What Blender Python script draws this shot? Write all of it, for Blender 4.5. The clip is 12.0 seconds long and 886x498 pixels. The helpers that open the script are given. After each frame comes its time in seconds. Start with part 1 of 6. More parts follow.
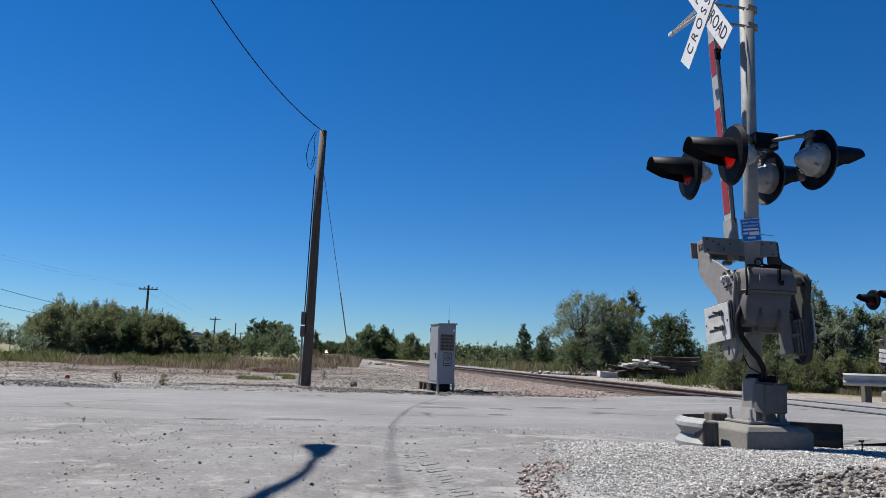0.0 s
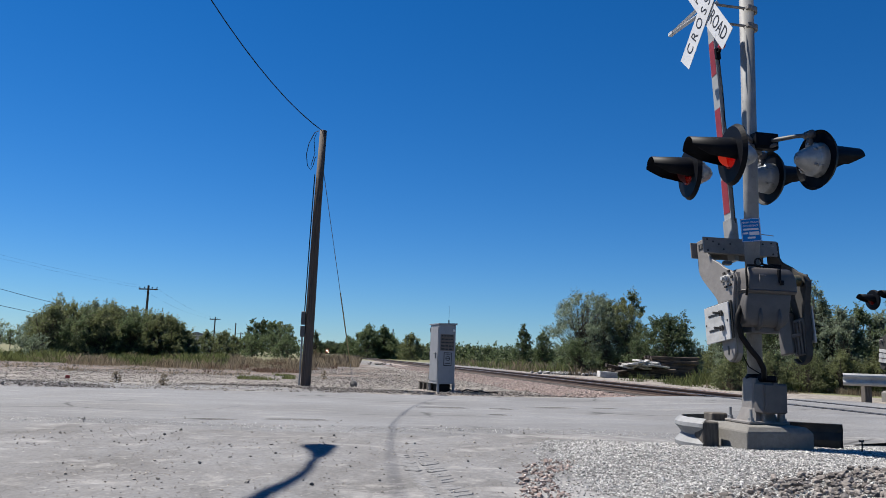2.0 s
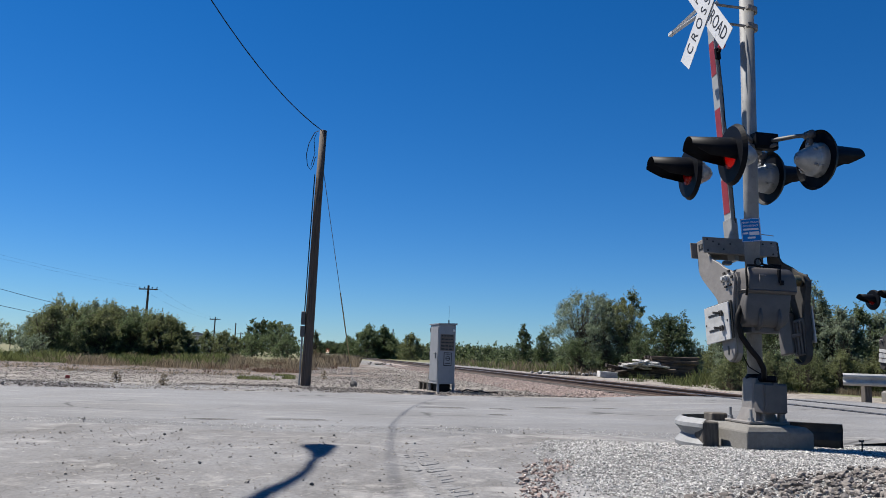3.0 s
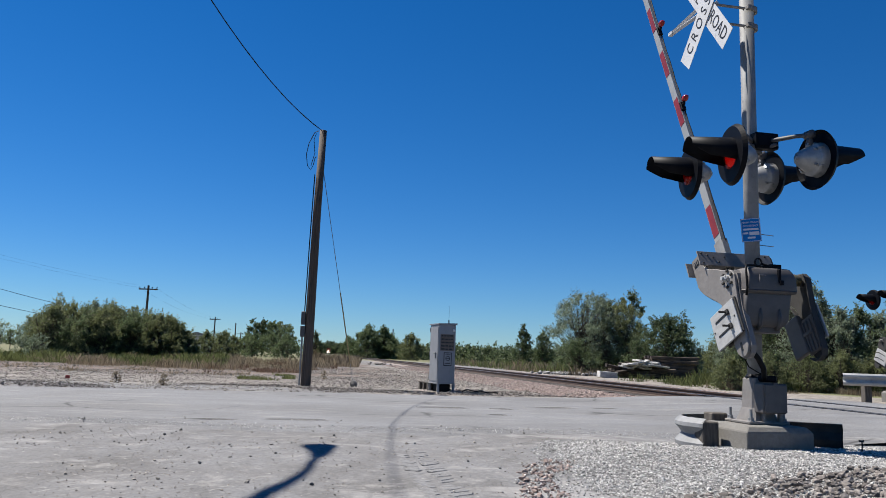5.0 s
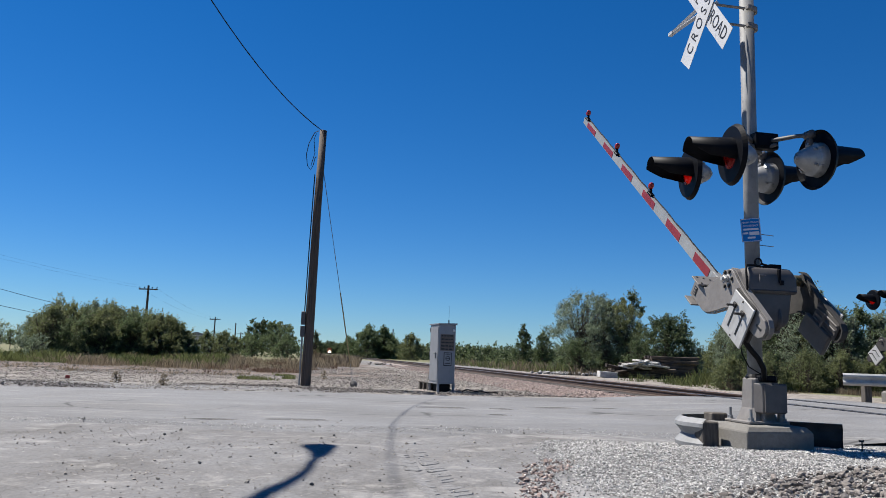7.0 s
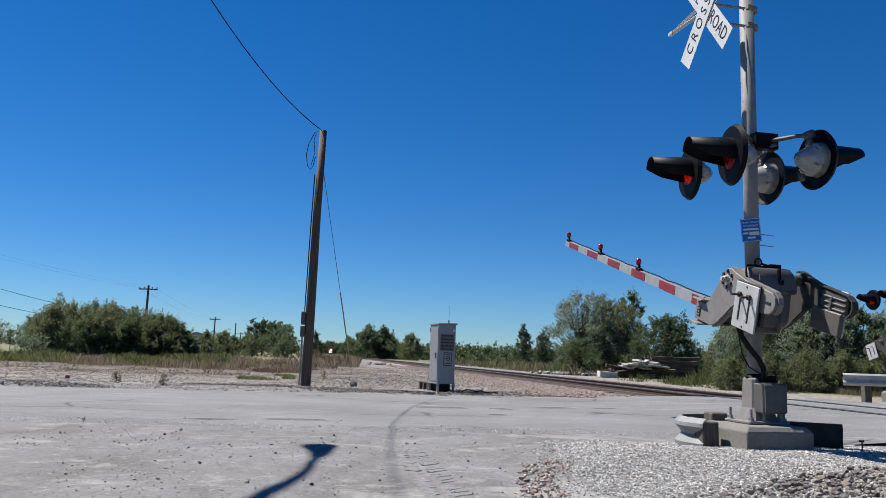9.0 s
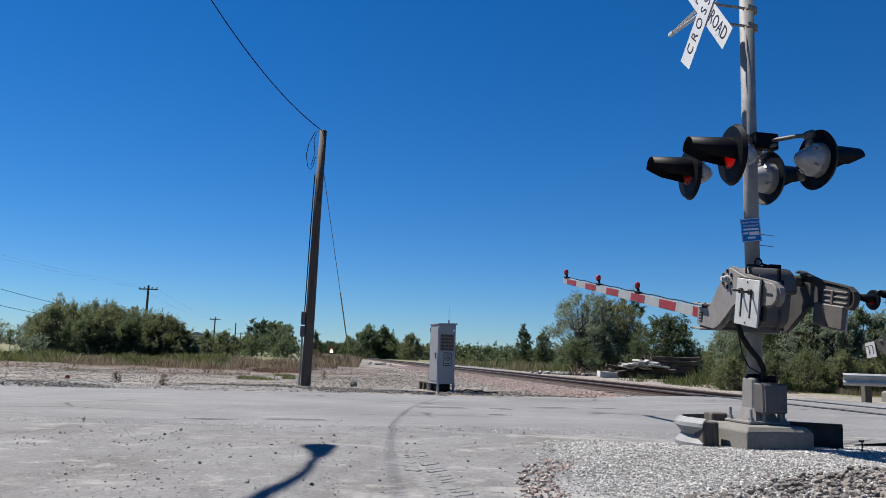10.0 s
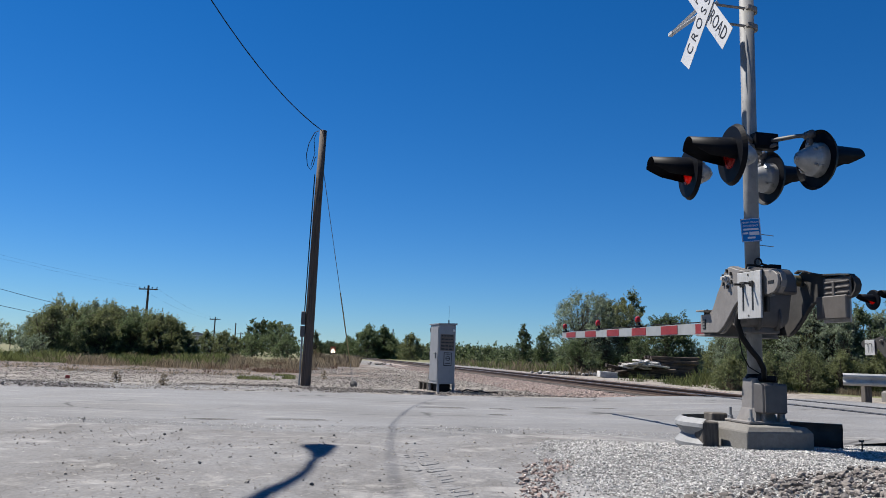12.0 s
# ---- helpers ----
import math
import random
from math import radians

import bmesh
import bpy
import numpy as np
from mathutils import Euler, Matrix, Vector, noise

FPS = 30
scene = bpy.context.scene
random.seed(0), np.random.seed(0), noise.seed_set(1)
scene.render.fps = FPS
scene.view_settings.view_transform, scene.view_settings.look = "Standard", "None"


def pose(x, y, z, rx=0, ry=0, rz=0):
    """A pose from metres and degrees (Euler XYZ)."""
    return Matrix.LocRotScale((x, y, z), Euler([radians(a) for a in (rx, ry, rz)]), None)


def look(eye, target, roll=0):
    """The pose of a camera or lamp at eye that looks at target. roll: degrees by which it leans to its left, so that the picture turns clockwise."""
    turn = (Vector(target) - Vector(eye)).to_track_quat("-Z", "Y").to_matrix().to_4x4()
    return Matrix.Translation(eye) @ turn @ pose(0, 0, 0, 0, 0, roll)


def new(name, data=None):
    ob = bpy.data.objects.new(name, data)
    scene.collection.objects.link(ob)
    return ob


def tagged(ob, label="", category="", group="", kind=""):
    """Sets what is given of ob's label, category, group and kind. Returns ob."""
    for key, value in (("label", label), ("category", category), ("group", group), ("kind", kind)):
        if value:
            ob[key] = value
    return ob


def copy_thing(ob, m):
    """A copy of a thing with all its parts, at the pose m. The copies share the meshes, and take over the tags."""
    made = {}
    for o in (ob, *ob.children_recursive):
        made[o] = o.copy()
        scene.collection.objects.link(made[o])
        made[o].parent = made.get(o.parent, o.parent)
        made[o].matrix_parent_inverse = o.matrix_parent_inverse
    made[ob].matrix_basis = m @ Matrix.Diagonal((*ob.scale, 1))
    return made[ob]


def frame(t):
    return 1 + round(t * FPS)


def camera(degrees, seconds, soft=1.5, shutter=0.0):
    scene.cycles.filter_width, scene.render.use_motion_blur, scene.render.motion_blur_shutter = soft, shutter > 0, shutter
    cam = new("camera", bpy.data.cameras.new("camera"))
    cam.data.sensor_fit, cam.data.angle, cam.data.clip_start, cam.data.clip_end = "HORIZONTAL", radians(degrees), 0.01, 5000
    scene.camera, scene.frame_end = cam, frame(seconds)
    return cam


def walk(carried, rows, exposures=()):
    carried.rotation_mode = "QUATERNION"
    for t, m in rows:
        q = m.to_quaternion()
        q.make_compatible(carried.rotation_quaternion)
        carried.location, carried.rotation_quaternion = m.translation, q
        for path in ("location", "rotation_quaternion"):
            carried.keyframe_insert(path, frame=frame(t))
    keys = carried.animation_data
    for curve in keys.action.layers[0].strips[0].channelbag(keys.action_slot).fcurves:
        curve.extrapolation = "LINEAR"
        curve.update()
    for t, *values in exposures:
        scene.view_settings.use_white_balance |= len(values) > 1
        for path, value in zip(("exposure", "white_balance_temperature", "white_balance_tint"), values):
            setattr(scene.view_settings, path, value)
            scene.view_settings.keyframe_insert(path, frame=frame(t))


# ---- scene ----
from collections import defaultdict

cam = camera(60.2, 12.0, soft=0.62)
EYE = (0.0, 0.0, 0.8)
TILT = radians(8.027)
VIEW = look(EYE, (0.0, math.cos(TILT), 0.8 + math.sin(TILT)), 1.902)
walk(cam, [(0.0, VIEW), (12.0, VIEW)])

# ---- sky and sun ----
SUN_EL, SUN_AZ = radians(58.0), radians(-62.0)   # azimuth from +y, left is negative
world = bpy.data.worlds.new("sky")
scene.world = world
world.use_nodes = True
wn = world.node_tree.nodes
sky = wn.new("ShaderNodeTexSky")
sky.sky_type = "NISHITA"
sky.sun_disc = False
sky.sun_elevation, sky.sun_rotation = SUN_EL, SUN_AZ
sky.air_density, sky.dust_density, sky.ozone_density = 1.0, 0.0, 1.2
sky.altitude = 800
air = wn.new("ShaderNodeGamma")                 # a clear dry autumn sky, deep blue overhead
air.inputs["Gamma"].default_value = 1.0
tint = wn.new("ShaderNodeMix")
tint.data_type, tint.blend_type = "RGBA", "MULTIPLY"
tint.inputs["Factor"].default_value = 1.0
tint.inputs["B"].default_value = (0.48, 0.695, 1.0, 1)
deep = wn.new("ShaderNodeHueSaturation")
deep.inputs["Saturation"].default_value = 1.165
world.node_tree.links.new(sky.outputs["Color"], air.inputs["Color"])
world.node_tree.links.new(air.outputs["Color"], tint.inputs["A"])
world.node_tree.links.new(tint.outputs["Result"], deep.inputs["Color"])
world.node_tree.links.new(deep.outputs["Color"], wn["Background"].inputs["Color"])
wn["Background"].inputs["Strength"].default_value = 0.0545
sun_data = bpy.data.lights.new("sun", "SUN")
sun_data.energy, sun_data.angle, sun_data.color = 5.0, radians(0.53), (1.0, 0.95, 0.875)
sun = new("sun", sun_data)
SUN_DIR = Vector((math.sin(SUN_AZ) * math.cos(SUN_EL), math.cos(SUN_AZ) * math.cos(SUN_EL), math.sin(SUN_EL)))
sun.rotation_euler = SUN_DIR.to_track_quat("Z", "Y").to_euler()
scene.view_settings.exposure = 0.84


# ---- materials ----
def dusty(c, k=0.465):
    """A base colour scaled down evenly, so that shade comes out deeper."""
    return tuple(v * k for v in c)


def material(name, c1, c2, scale=6.0, rough=0.8, bump=0.2, bump_scale=None, c3=None, scale3=0.6, amount3=0.5,
             metal=0.0, detail=6.0, stretch=(1, 1, 1), spread=(0.35, 0.65), random_tint=0.0, island=False, glow=None, spec=0.5):
    """Two colours in a fine grain, a third in large patches, bump from the grain."""
    c1, c2, c3 = dusty(c1), dusty(c2), dusty(c3) if c3 else None
    m = bpy.data.materials.new(name)
    m.use_nodes = True
    nt = m.node_tree
    n, l = nt.nodes, nt.links
    b = n["Principled BSDF"]
    b.inputs["Roughness"].default_value = rough
    b.inputs["Metallic"].default_value = metal
    b.inputs["Specular IOR Level"].default_value = spec
    co = n.new("ShaderNodeTexCoord")
    mp = n.new("ShaderNodeMapping")
    mp.inputs["Scale"].default_value = stretch
    l.new(co.outputs["Object"], mp.inputs["Vector"])
    no = n.new("ShaderNodeTexNoise")
    no.inputs["Scale"].default_value, no.inputs["Detail"].default_value = scale, detail
    no.inputs["Roughness"].default_value = 0.65
    l.new(mp.outputs["Vector"], no.inputs["Vector"])
    ra = n.new("ShaderNodeValToRGB")
    ra.color_ramp.elements[0].position, ra.color_ramp.elements[1].position = spread
    ra.color_ramp.elements[0].color, ra.color_ramp.elements[1].color = (*c1, 1), (*c2, 1)
    l.new(no.outputs["Fac"], ra.inputs["Fac"])
    out = ra.outputs["Color"]
    if c3:
        n3 = n.new("ShaderNodeTexNoise")
        n3.inputs["Scale"].default_value, n3.inputs["Detail"].default_value = scale3, 4
        l.new(mp.outputs["Vector"], n3.inputs["Vector"])
        r3 = n.new("ShaderNodeValToRGB")
        r3.color_ramp.elements[0].position, r3.color_ramp.elements[1].position = 0.42, 0.66
        r3.color_ramp.elements[1].color = (amount3, amount3, amount3, 1)
        l.new(n3.outputs["Fac"], r3.inputs["Fac"])
        mx = n.new("ShaderNodeMix")
        mx.data_type = "RGBA"
        l.new(r3.outputs["Color"], mx.inputs["Factor"])
        l.new(out, mx.inputs["A"])
        mx.inputs["B"].default_value = (*c3, 1)
        out = mx.outputs["Result"]
    if random_tint:
        src = n.new("ShaderNodeNewGeometry").outputs["Random Per Island"] if island else n.new("ShaderNodeObjectInfo").outputs["Random"]
        mr = n.new("ShaderNodeMapRange")
        mr.inputs["To Min"].default_value, mr.inputs["To Max"].default_value = 1 - random_tint, 1 + random_tint
        l.new(src, mr.inputs["Value"])
        hs = n.new("ShaderNodeHueSaturation")
        l.new(mr.outputs["Result"], hs.inputs["Value"])
        l.new(out, hs.inputs["Color"])
        out = hs.outputs["Color"]
    l.new(out, b.inputs["Base Color"])
    if bump:
        nb = no
        if bump_scale:
            nb = n.new("ShaderNodeTexNoise")
            nb.inputs["Scale"].default_value, nb.inputs["Detail"].default_value = bump_scale, 6
            l.new(mp.outputs["Vector"], nb.inputs["Vector"])
        bu = n.new("ShaderNodeBump")
        bu.inputs["Strength"].default_value, bu.inputs["Distance"].default_value = bump, 0.02
        l.new(nb.outputs["Fac"], bu.inputs["Height"])
        l.new(bu.outputs["Normal"], b.inputs["Normal"])
    if glow:
        b.inputs["Emission Color"].default_value = (*glow[:3], 1)
        b.inputs["Emission Strength"].default_value = glow[3]
    return m


def leaf_material(name, c1, c2, see_through=0.58, tint=0.32):
    if "leaves" in name:
        c1, c2 = tuple(1.2 * v for v in c1), tuple(1.2 * v for v in c2)
    m = material(name, c1, c2, scale=0.8, rough=0.55, bump=0, random_tint=tint, island=True, spec=0.3)
    n, l = m.node_tree.nodes, m.node_tree.links
    b = n["Principled BSDF"]
    tr = n.new("ShaderNodeBsdfTranslucent")
    mx = n.new("ShaderNodeMixShader")
    mx.inputs["Fac"].default_value = see_through
    l.new(b.inputs["Base Color"].links[0].from_socket, tr.inputs["Color"])
    l.new(b.outputs["BSDF"], mx.inputs[1])
    l.new(tr.outputs["BSDF"], mx.inputs[2])
    l.new(mx.outputs["Shader"], n["Material Output"].inputs["Surface"])
    return m


M = {
    "galv": material("galvanised_steel", (0.39, 0.40, 0.41), (0.52, 0.53, 0.54), 9, 0.65, 0.05, c3=(0.29, 0.29, 0.29), scale3=2, metal=0.05, spec=0.3),
    "cast": material("grey_painted_casting", (0.32, 0.298, 0.283), (0.405, 0.378, 0.36), 14, 0.6, 0.08, c3=(0.30, 0.28, 0.26), scale3=3),
    "housing": material("weathered_grey_housing", (0.15, 0.138, 0.134), (0.20, 0.184, 0.178), 8, 0.6, 0.06, c3=(0.115, 0.106, 0.10), scale3=3),
    "plate": material("light_grey_plate", (0.68, 0.68, 0.67), (0.82, 0.82, 0.81), 12, 0.5, 0.04, c3=(0.62, 0.61, 0.59), scale3=4, amount3=0.4),
    "alu": material("aluminium_lamp_housing", (0.52, 0.53, 0.54), (0.64, 0.65, 0.66), 20, 0.4, 0.05, metal=0.3),
    "black": material("black_enamel", (0.005, 0.006, 0.010), (0.010, 0.012, 0.018), 10, 0.5, 0.02, spec=0.08),
    "cable": material("black_cable", (0.012, 0.012, 0.013), (0.018, 0.018, 0.019), 10, 0.6, 0, spec=0.12),
    "white": material("white_reflective_sheet", (1.05, 1.06, 1.08), (1.2, 1.2, 1.2), 6, 0.45, 0.02, c3=(0.66, 0.66, 0.65), scale3=1.5, amount3=0.3),
    # the boom's white, with the bluish grey of shade mixed into the colour
    "boomwhite": material("shaded_white_sheet", (0.46, 0.485, 0.50), (0.56, 0.58, 0.59), 6, 0.5, 0.02, c3=(0.45, 0.45, 0.44), scale3=2, amount3=0.4),
    "red": material("red_reflective_sheet", (0.36, 0.028, 0.025), (0.46, 0.042, 0.036), 6, 0.4, 0.02),
    "armred": material("red_lamp_plastic", (0.5, 0.012, 0.012), (0.62, 0.02, 0.018), 6, 0.25, 0),
    "blue": material("blue_sign_face", (0.004, 0.27, 0.86), (0.006, 0.32, 0.95), 6, 0.45, 0.01, spec=0.2),
    "letter": material("black_lettering", (0.015, 0.015, 0.015), (0.025, 0.025, 0.025), 10, 0.5, 0),
    "paper": material("white_lettering", (1.1, 1.12, 1.14), (1.25, 1.25, 1.25), 10, 0.5, 0),
    "concrete": material("weathered_concrete", (0.29, 0.277, 0.252), (0.385, 0.37, 0.342), 30, 0.9, 0.25, c3=(0.30, 0.28, 0.25), scale3=4, amount3=0.5),
    "timber": material("grey_weathered_timber", (0.10, 0.085, 0.07), (0.24, 0.21, 0.18), 10, 0.9, 0.5, stretch=(3, 3, 0.4)),
    "pole": material("creosoted_pole_wood", (0.065, 0.043, 0.030), (0.20, 0.145, 0.105), 9, 0.85, 0.5, stretch=(4, 4, 0.25), c3=(0.26, 0.21, 0.175), scale3=1.2, amount3=0.4),
    "tie": material("dark_railway_tie", (0.05, 0.04, 0.035), (0.16, 0.13, 0.11), 8, 0.9, 0.5, c3=(0.24, 0.22, 0.20), scale3=2, random_tint=0.35),
    "rail": material("rusty_rail_steel", (0.06, 0.035, 0.025), (0.14, 0.08, 0.055), 12, 0.75, 0.2),
    "railtop": material("polished_rail_head", (0.30, 0.27, 0.25), (0.42, 0.40, 0.38), 12, 0.35, 0.05, metal=0.7),
    "cabinet": material("silver_cabinet_paint", (0.46, 0.47, 0.50), (0.52, 0.53, 0.56), 6, 0.5, 0.03, c3=(0.40, 0.40, 0.42), scale3=2, amount3=0.4, metal=0.15),
    "orange": material("orange_locomotive_paint", (0.34, 0.07, 0.02), (0.42, 0.10, 0.03), 4, 0.5, 0),
    "headlight": material("lit_headlight", (1, 0.9, 0.75), (1, 0.9, 0.75), 4, 0.5, 0, glow=(1.0, 0.88, 0.68, 14.0)),
    "bulb": material("lit_red_lamp", (0.8, 0.02, 0.01), (0.8, 0.02, 0.01), 4, 0.4, 0, glow=(1.0, 0.07, 0.03, 0.15)),
    "bulb_dark": material("dull_red_reflector", (0.16, 0.012, 0.008), (0.20, 0.02, 0.012), 4, 0.5, 0),
    "brass": material("brass_bolt", (0.5, 0.4, 0.2), (0.6, 0.5, 0.3), 10, 0.4, 0, metal=0.7),
    "yellow": material("yellow_guy_guard", (0.50, 0.38, 0.15), (0.60, 0.47, 0.22), 8, 0.5, 0.05),
    "asphalt": material("dusty_worn_asphalt", (0.278, 0.282, 0.292), (0.405, 0.408, 0.418), 45, 0.9, 0.35, c3=(0.24, 0.235, 0.23), scale3=0.35, amount3=0.8, detail=8),
    "gravel": material("pale_limestone_gravel", (0.48, 0.465, 0.44), (1.0, 0.975, 0.93), 30, 0.9, 0.3, random_tint=0.58, island=True),
    "browngravel": material("brownish_grey_gravel", (0.37, 0.325, 0.28), (0.70, 0.635, 0.565), 30, 0.9, 0.3, random_tint=0.42, island=True),
    "ballast": material("pinkish_ballast_stone", (0.40, 0.285, 0.245), (0.66, 0.53, 0.47), 20, 0.9, 0.3, random_tint=0.4, island=True),
    "darkstone": material("dark_grey_stone", (0.22, 0.19, 0.17), (0.46, 0.41, 0.37), 20, 0.9, 0.3, random_tint=0.45, island=True),
    "clod": material("mixed_loose_stone", (0.10, 0.095, 0.09), (0.62, 0.58, 0.52), 9, 0.9, 0.3, random_tint=0.55, island=True),
    "bark": material("grey_brown_bark", (0.07, 0.055, 0.04), (0.16, 0.13, 0.10), 14, 0.9, 0.5, stretch=(3, 3, 0.6)),
    "leaf_olive": leaf_material("olive_leaves", (0.195, 0.225, 0.095), (0.33, 0.365, 0.175)),
    "leaf_green": leaf_material("green_leaves", (0.14, 0.195, 0.090), (0.26, 0.325, 0.160)),
    "leaf_dark": leaf_material("dark_green_leaves", (0.105, 0.15, 0.075), (0.195, 0.245, 0.12)),
    "leaf_grey": leaf_material("grey_green_leaves", (0.26, 0.33, 0.215), (0.42, 0.50, 0.345)),
    "grass": leaf_material("green_grass", (0.17, 0.21, 0.075), (0.30, 0.325, 0.13)),
    "leaf_tan": leaf_material("dry_tan_leaves", (0.24, 0.19, 0.11), (0.38, 0.31, 0.20)),
    "weed_brown": leaf_material("dead_brown_weeds", (0.20, 0.125, 0.085), (0.36, 0.25, 0.18)),
    "hay": leaf_material("dry_tan_grass", (0.33, 0.26, 0.17), (0.48, 0.40, 0.29)),
}


def layer(m, fine, colour, lo, hi, strength=1.0, stretch=(1, 1, 1), kind="noise", turn=0.0):
    """Lays a further colour over a material where a noise or a crack pattern asks for it."""
    n, l = m.node_tree.nodes, m.node_tree.links
    b = n["Principled BSDF"]
    old = b.inputs["Base Color"].links[0].from_socket
    co = n.new("ShaderNodeTexCoord")
    mp = n.new("ShaderNodeMapping")
    mp.inputs["Scale"].default_value = stretch
    mp.inputs["Rotation"].default_value = (0, 0, turn)
    l.new(co.outputs["Object"], mp.inputs["Vector"])
    if kind == "noise":
        t = n.new("ShaderNodeTexNoise")
        t.inputs["Scale"].default_value, t.inputs["Detail"].default_value = fine, 7
        t.inputs["Roughness"].default_value = 0.68
        l.new(mp.outputs["Vector"], t.inputs["Vector"])
        src = t.outputs["Fac"]
    else:
        w = n.new("ShaderNodeTexNoise")
        w.inputs["Scale"].default_value, w.inputs["Detail"].default_value = fine * 1.7, 5
        l.new(mp.outputs["Vector"], w.inputs["Vector"])
        ad = n.new("ShaderNodeMixRGB")
        ad.blend_type = "ADD"
        ad.inputs["Fac"].default_value = 0.8
        l.new(mp.outputs["Vector"], ad.inputs[1])
        l.new(w.outputs["Color"], ad.inputs[2])
        t = n.new("ShaderNodeTexVoronoi")
        t.feature = "DISTANCE_TO_EDGE"
        t.inputs["Scale"].default_value = fine
        l.new(ad.outputs["Color"], t.inputs["Vector"])
        src = t.outputs["Distance"]
    r = n.new("ShaderNodeMapRange")
    r.inputs["From Min"].default_value, r.inputs["From Max"].default_value = lo, hi
    r.inputs["To Max"].default_value = strength
    l.new(src, r.inputs["Value"])
    fac = r.outputs["Result"]
    if kind == "crack":
        k = n.new("ShaderNodeTexNoise")
        k.inputs["Scale"].default_value = 0.35
        l.new(co.outputs["Object"], k.inputs["Vector"])
        kr = n.new("ShaderNodeMapRange")
        kr.inputs["From Min"].default_value, kr.inputs["From Max"].default_value = 0.5, 0.6
        l.new(k.outputs["Fac"], kr.inputs["Value"])
        mu = n.new("ShaderNodeMath")
        mu.operation = "MULTIPLY"
        l.new(fac, mu.inputs[0])
        l.new(kr.outputs["Result"], mu.inputs[1])
        fac = mu.outputs[0]
    mx = n.new("ShaderNodeMix")
    mx.data_type = "RGBA"
    l.new(fac, mx.inputs["Factor"])
    l.new(old, mx.inputs["A"])
    mx.inputs["B"].default_value = (*dusty(colour), 1)
    l.new(mx.outputs["Result"], b.inputs["Base Color"])
    return m


ROAD_TURN = -radians(11)
layer(M["asphalt"], 4.0, (0.56, 0.55, 0.54), 0.585, 0.65, 0.55, (0.3, 1.2, 1), turn=ROAD_TURN)
layer(M["asphalt"], 7.0, (0.17, 0.165, 0.165), 0.61, 0.67, 0.6, (0.35, 1.2, 1), turn=ROAD_TURN)
layer(M["asphalt"], 1.1, (0.22, 0.22, 0.225), 0.48, 0.66, 0.6, (0.25, 1.2, 1), turn=ROAD_TURN)
layer(M["asphalt"], 2.3, (0.52, 0.50, 0.47), 0.55, 0.68, 0.75, (0.22, 1.6, 1), turn=ROAD_TURN)
layer(M["asphalt"], 9.0, (0.20, 0.195, 0.19), 0.56, 0.72, 0.7, (0.6, 1, 1), turn=ROAD_TURN)
layer(M["asphalt"], 14.0, (0.58, 0.56, 0.53), 0.60, 0.70, 0.8)
layer(M["asphalt"], 24.0, (0.16, 0.155, 0.15), 0.57, 0.66, 0.75)
layer(M["asphalt"], 0.55, (0.07, 0.068, 0.065), 0.022, 0.004, 0.85, (0.7, 1, 1), "crack")
for key, tone in (("galv", (0.17, 0.165, 0.16)), ("cast", (0.17, 0.15, 0.135)), ("housing", (0.12, 0.105, 0.095)), ("plate", (0.33, 0.31, 0.28)), ("concrete", (0.24, 0.225, 0.20)), ("white", (0.5, 0.49, 0.47)), ("cabinet", (0.33, 0.33, 0.34))):
    layer(M[key], 7.0, tone, 0.56, 0.74, 0.55, (1, 1, 0.25))
    layer(M[key], 38.0, tone, 0.58, 0.70, 0.4)


# ---- mesh helpers ----
def part(name, bm, mat, parent=None, label="", smooth=False):
    me = bpy.data.meshes.new(name)
    bm.to_mesh(me)
    bm.free()
    for mm in (mat if isinstance(mat, (list, tuple)) else [mat]):
        me.materials.append(mm)
    if smooth:
        for p in me.polygons:
            p.use_smooth = True
    ob = new(name, me)
    if parent is not None:
        ob.parent = parent
    if label:
        ob["label"] = label
    return ob


def raw(name, verts, faces, mat, parent=None, label="", index=None):
    me = bpy.data.meshes.new(name)
    me.from_pydata(verts, [], faces)
    for mm in (mat if isinstance(mat, (list, tuple)) else [mat]):
        me.materials.append(mm)
    if index is not None:
        me.polygons.foreach_set("material_index", index)
    me.update()
    ob = new(name, me)
    if parent is not None:
        ob.parent = parent
    if label:
        ob["label"] = label
    return ob


def thing(name, m, label, category, group=""):
    e = new(name)
    e.empty_display_size = 0.1
    e.matrix_basis = m
    return tagged(e, label, category, group)


def box(bm, c, s, bevel=0.0, rot=None, segs=1):
    r = bmesh.ops.create_cube(bm, size=1.0)
    vs = r["verts"]
    bmesh.ops.scale(bm, vec=s, verts=vs)
    if bevel:
        es = list({e for v in vs for e in v.link_edges})
        rr = bmesh.ops.bevel(bm, geom=es, offset=bevel, segments=segs, affect="EDGES", profile=0.7)
        vs = list({v for f in rr["faces"] for v in f.verts} | {v for v in vs if v.is_valid})
    if rot is not None:
        bmesh.ops.rotate(bm, cent=(0, 0, 0), matrix=rot.to_3x3(), verts=vs)
    bmesh.ops.translate(bm, vec=c, verts=vs)
    return vs


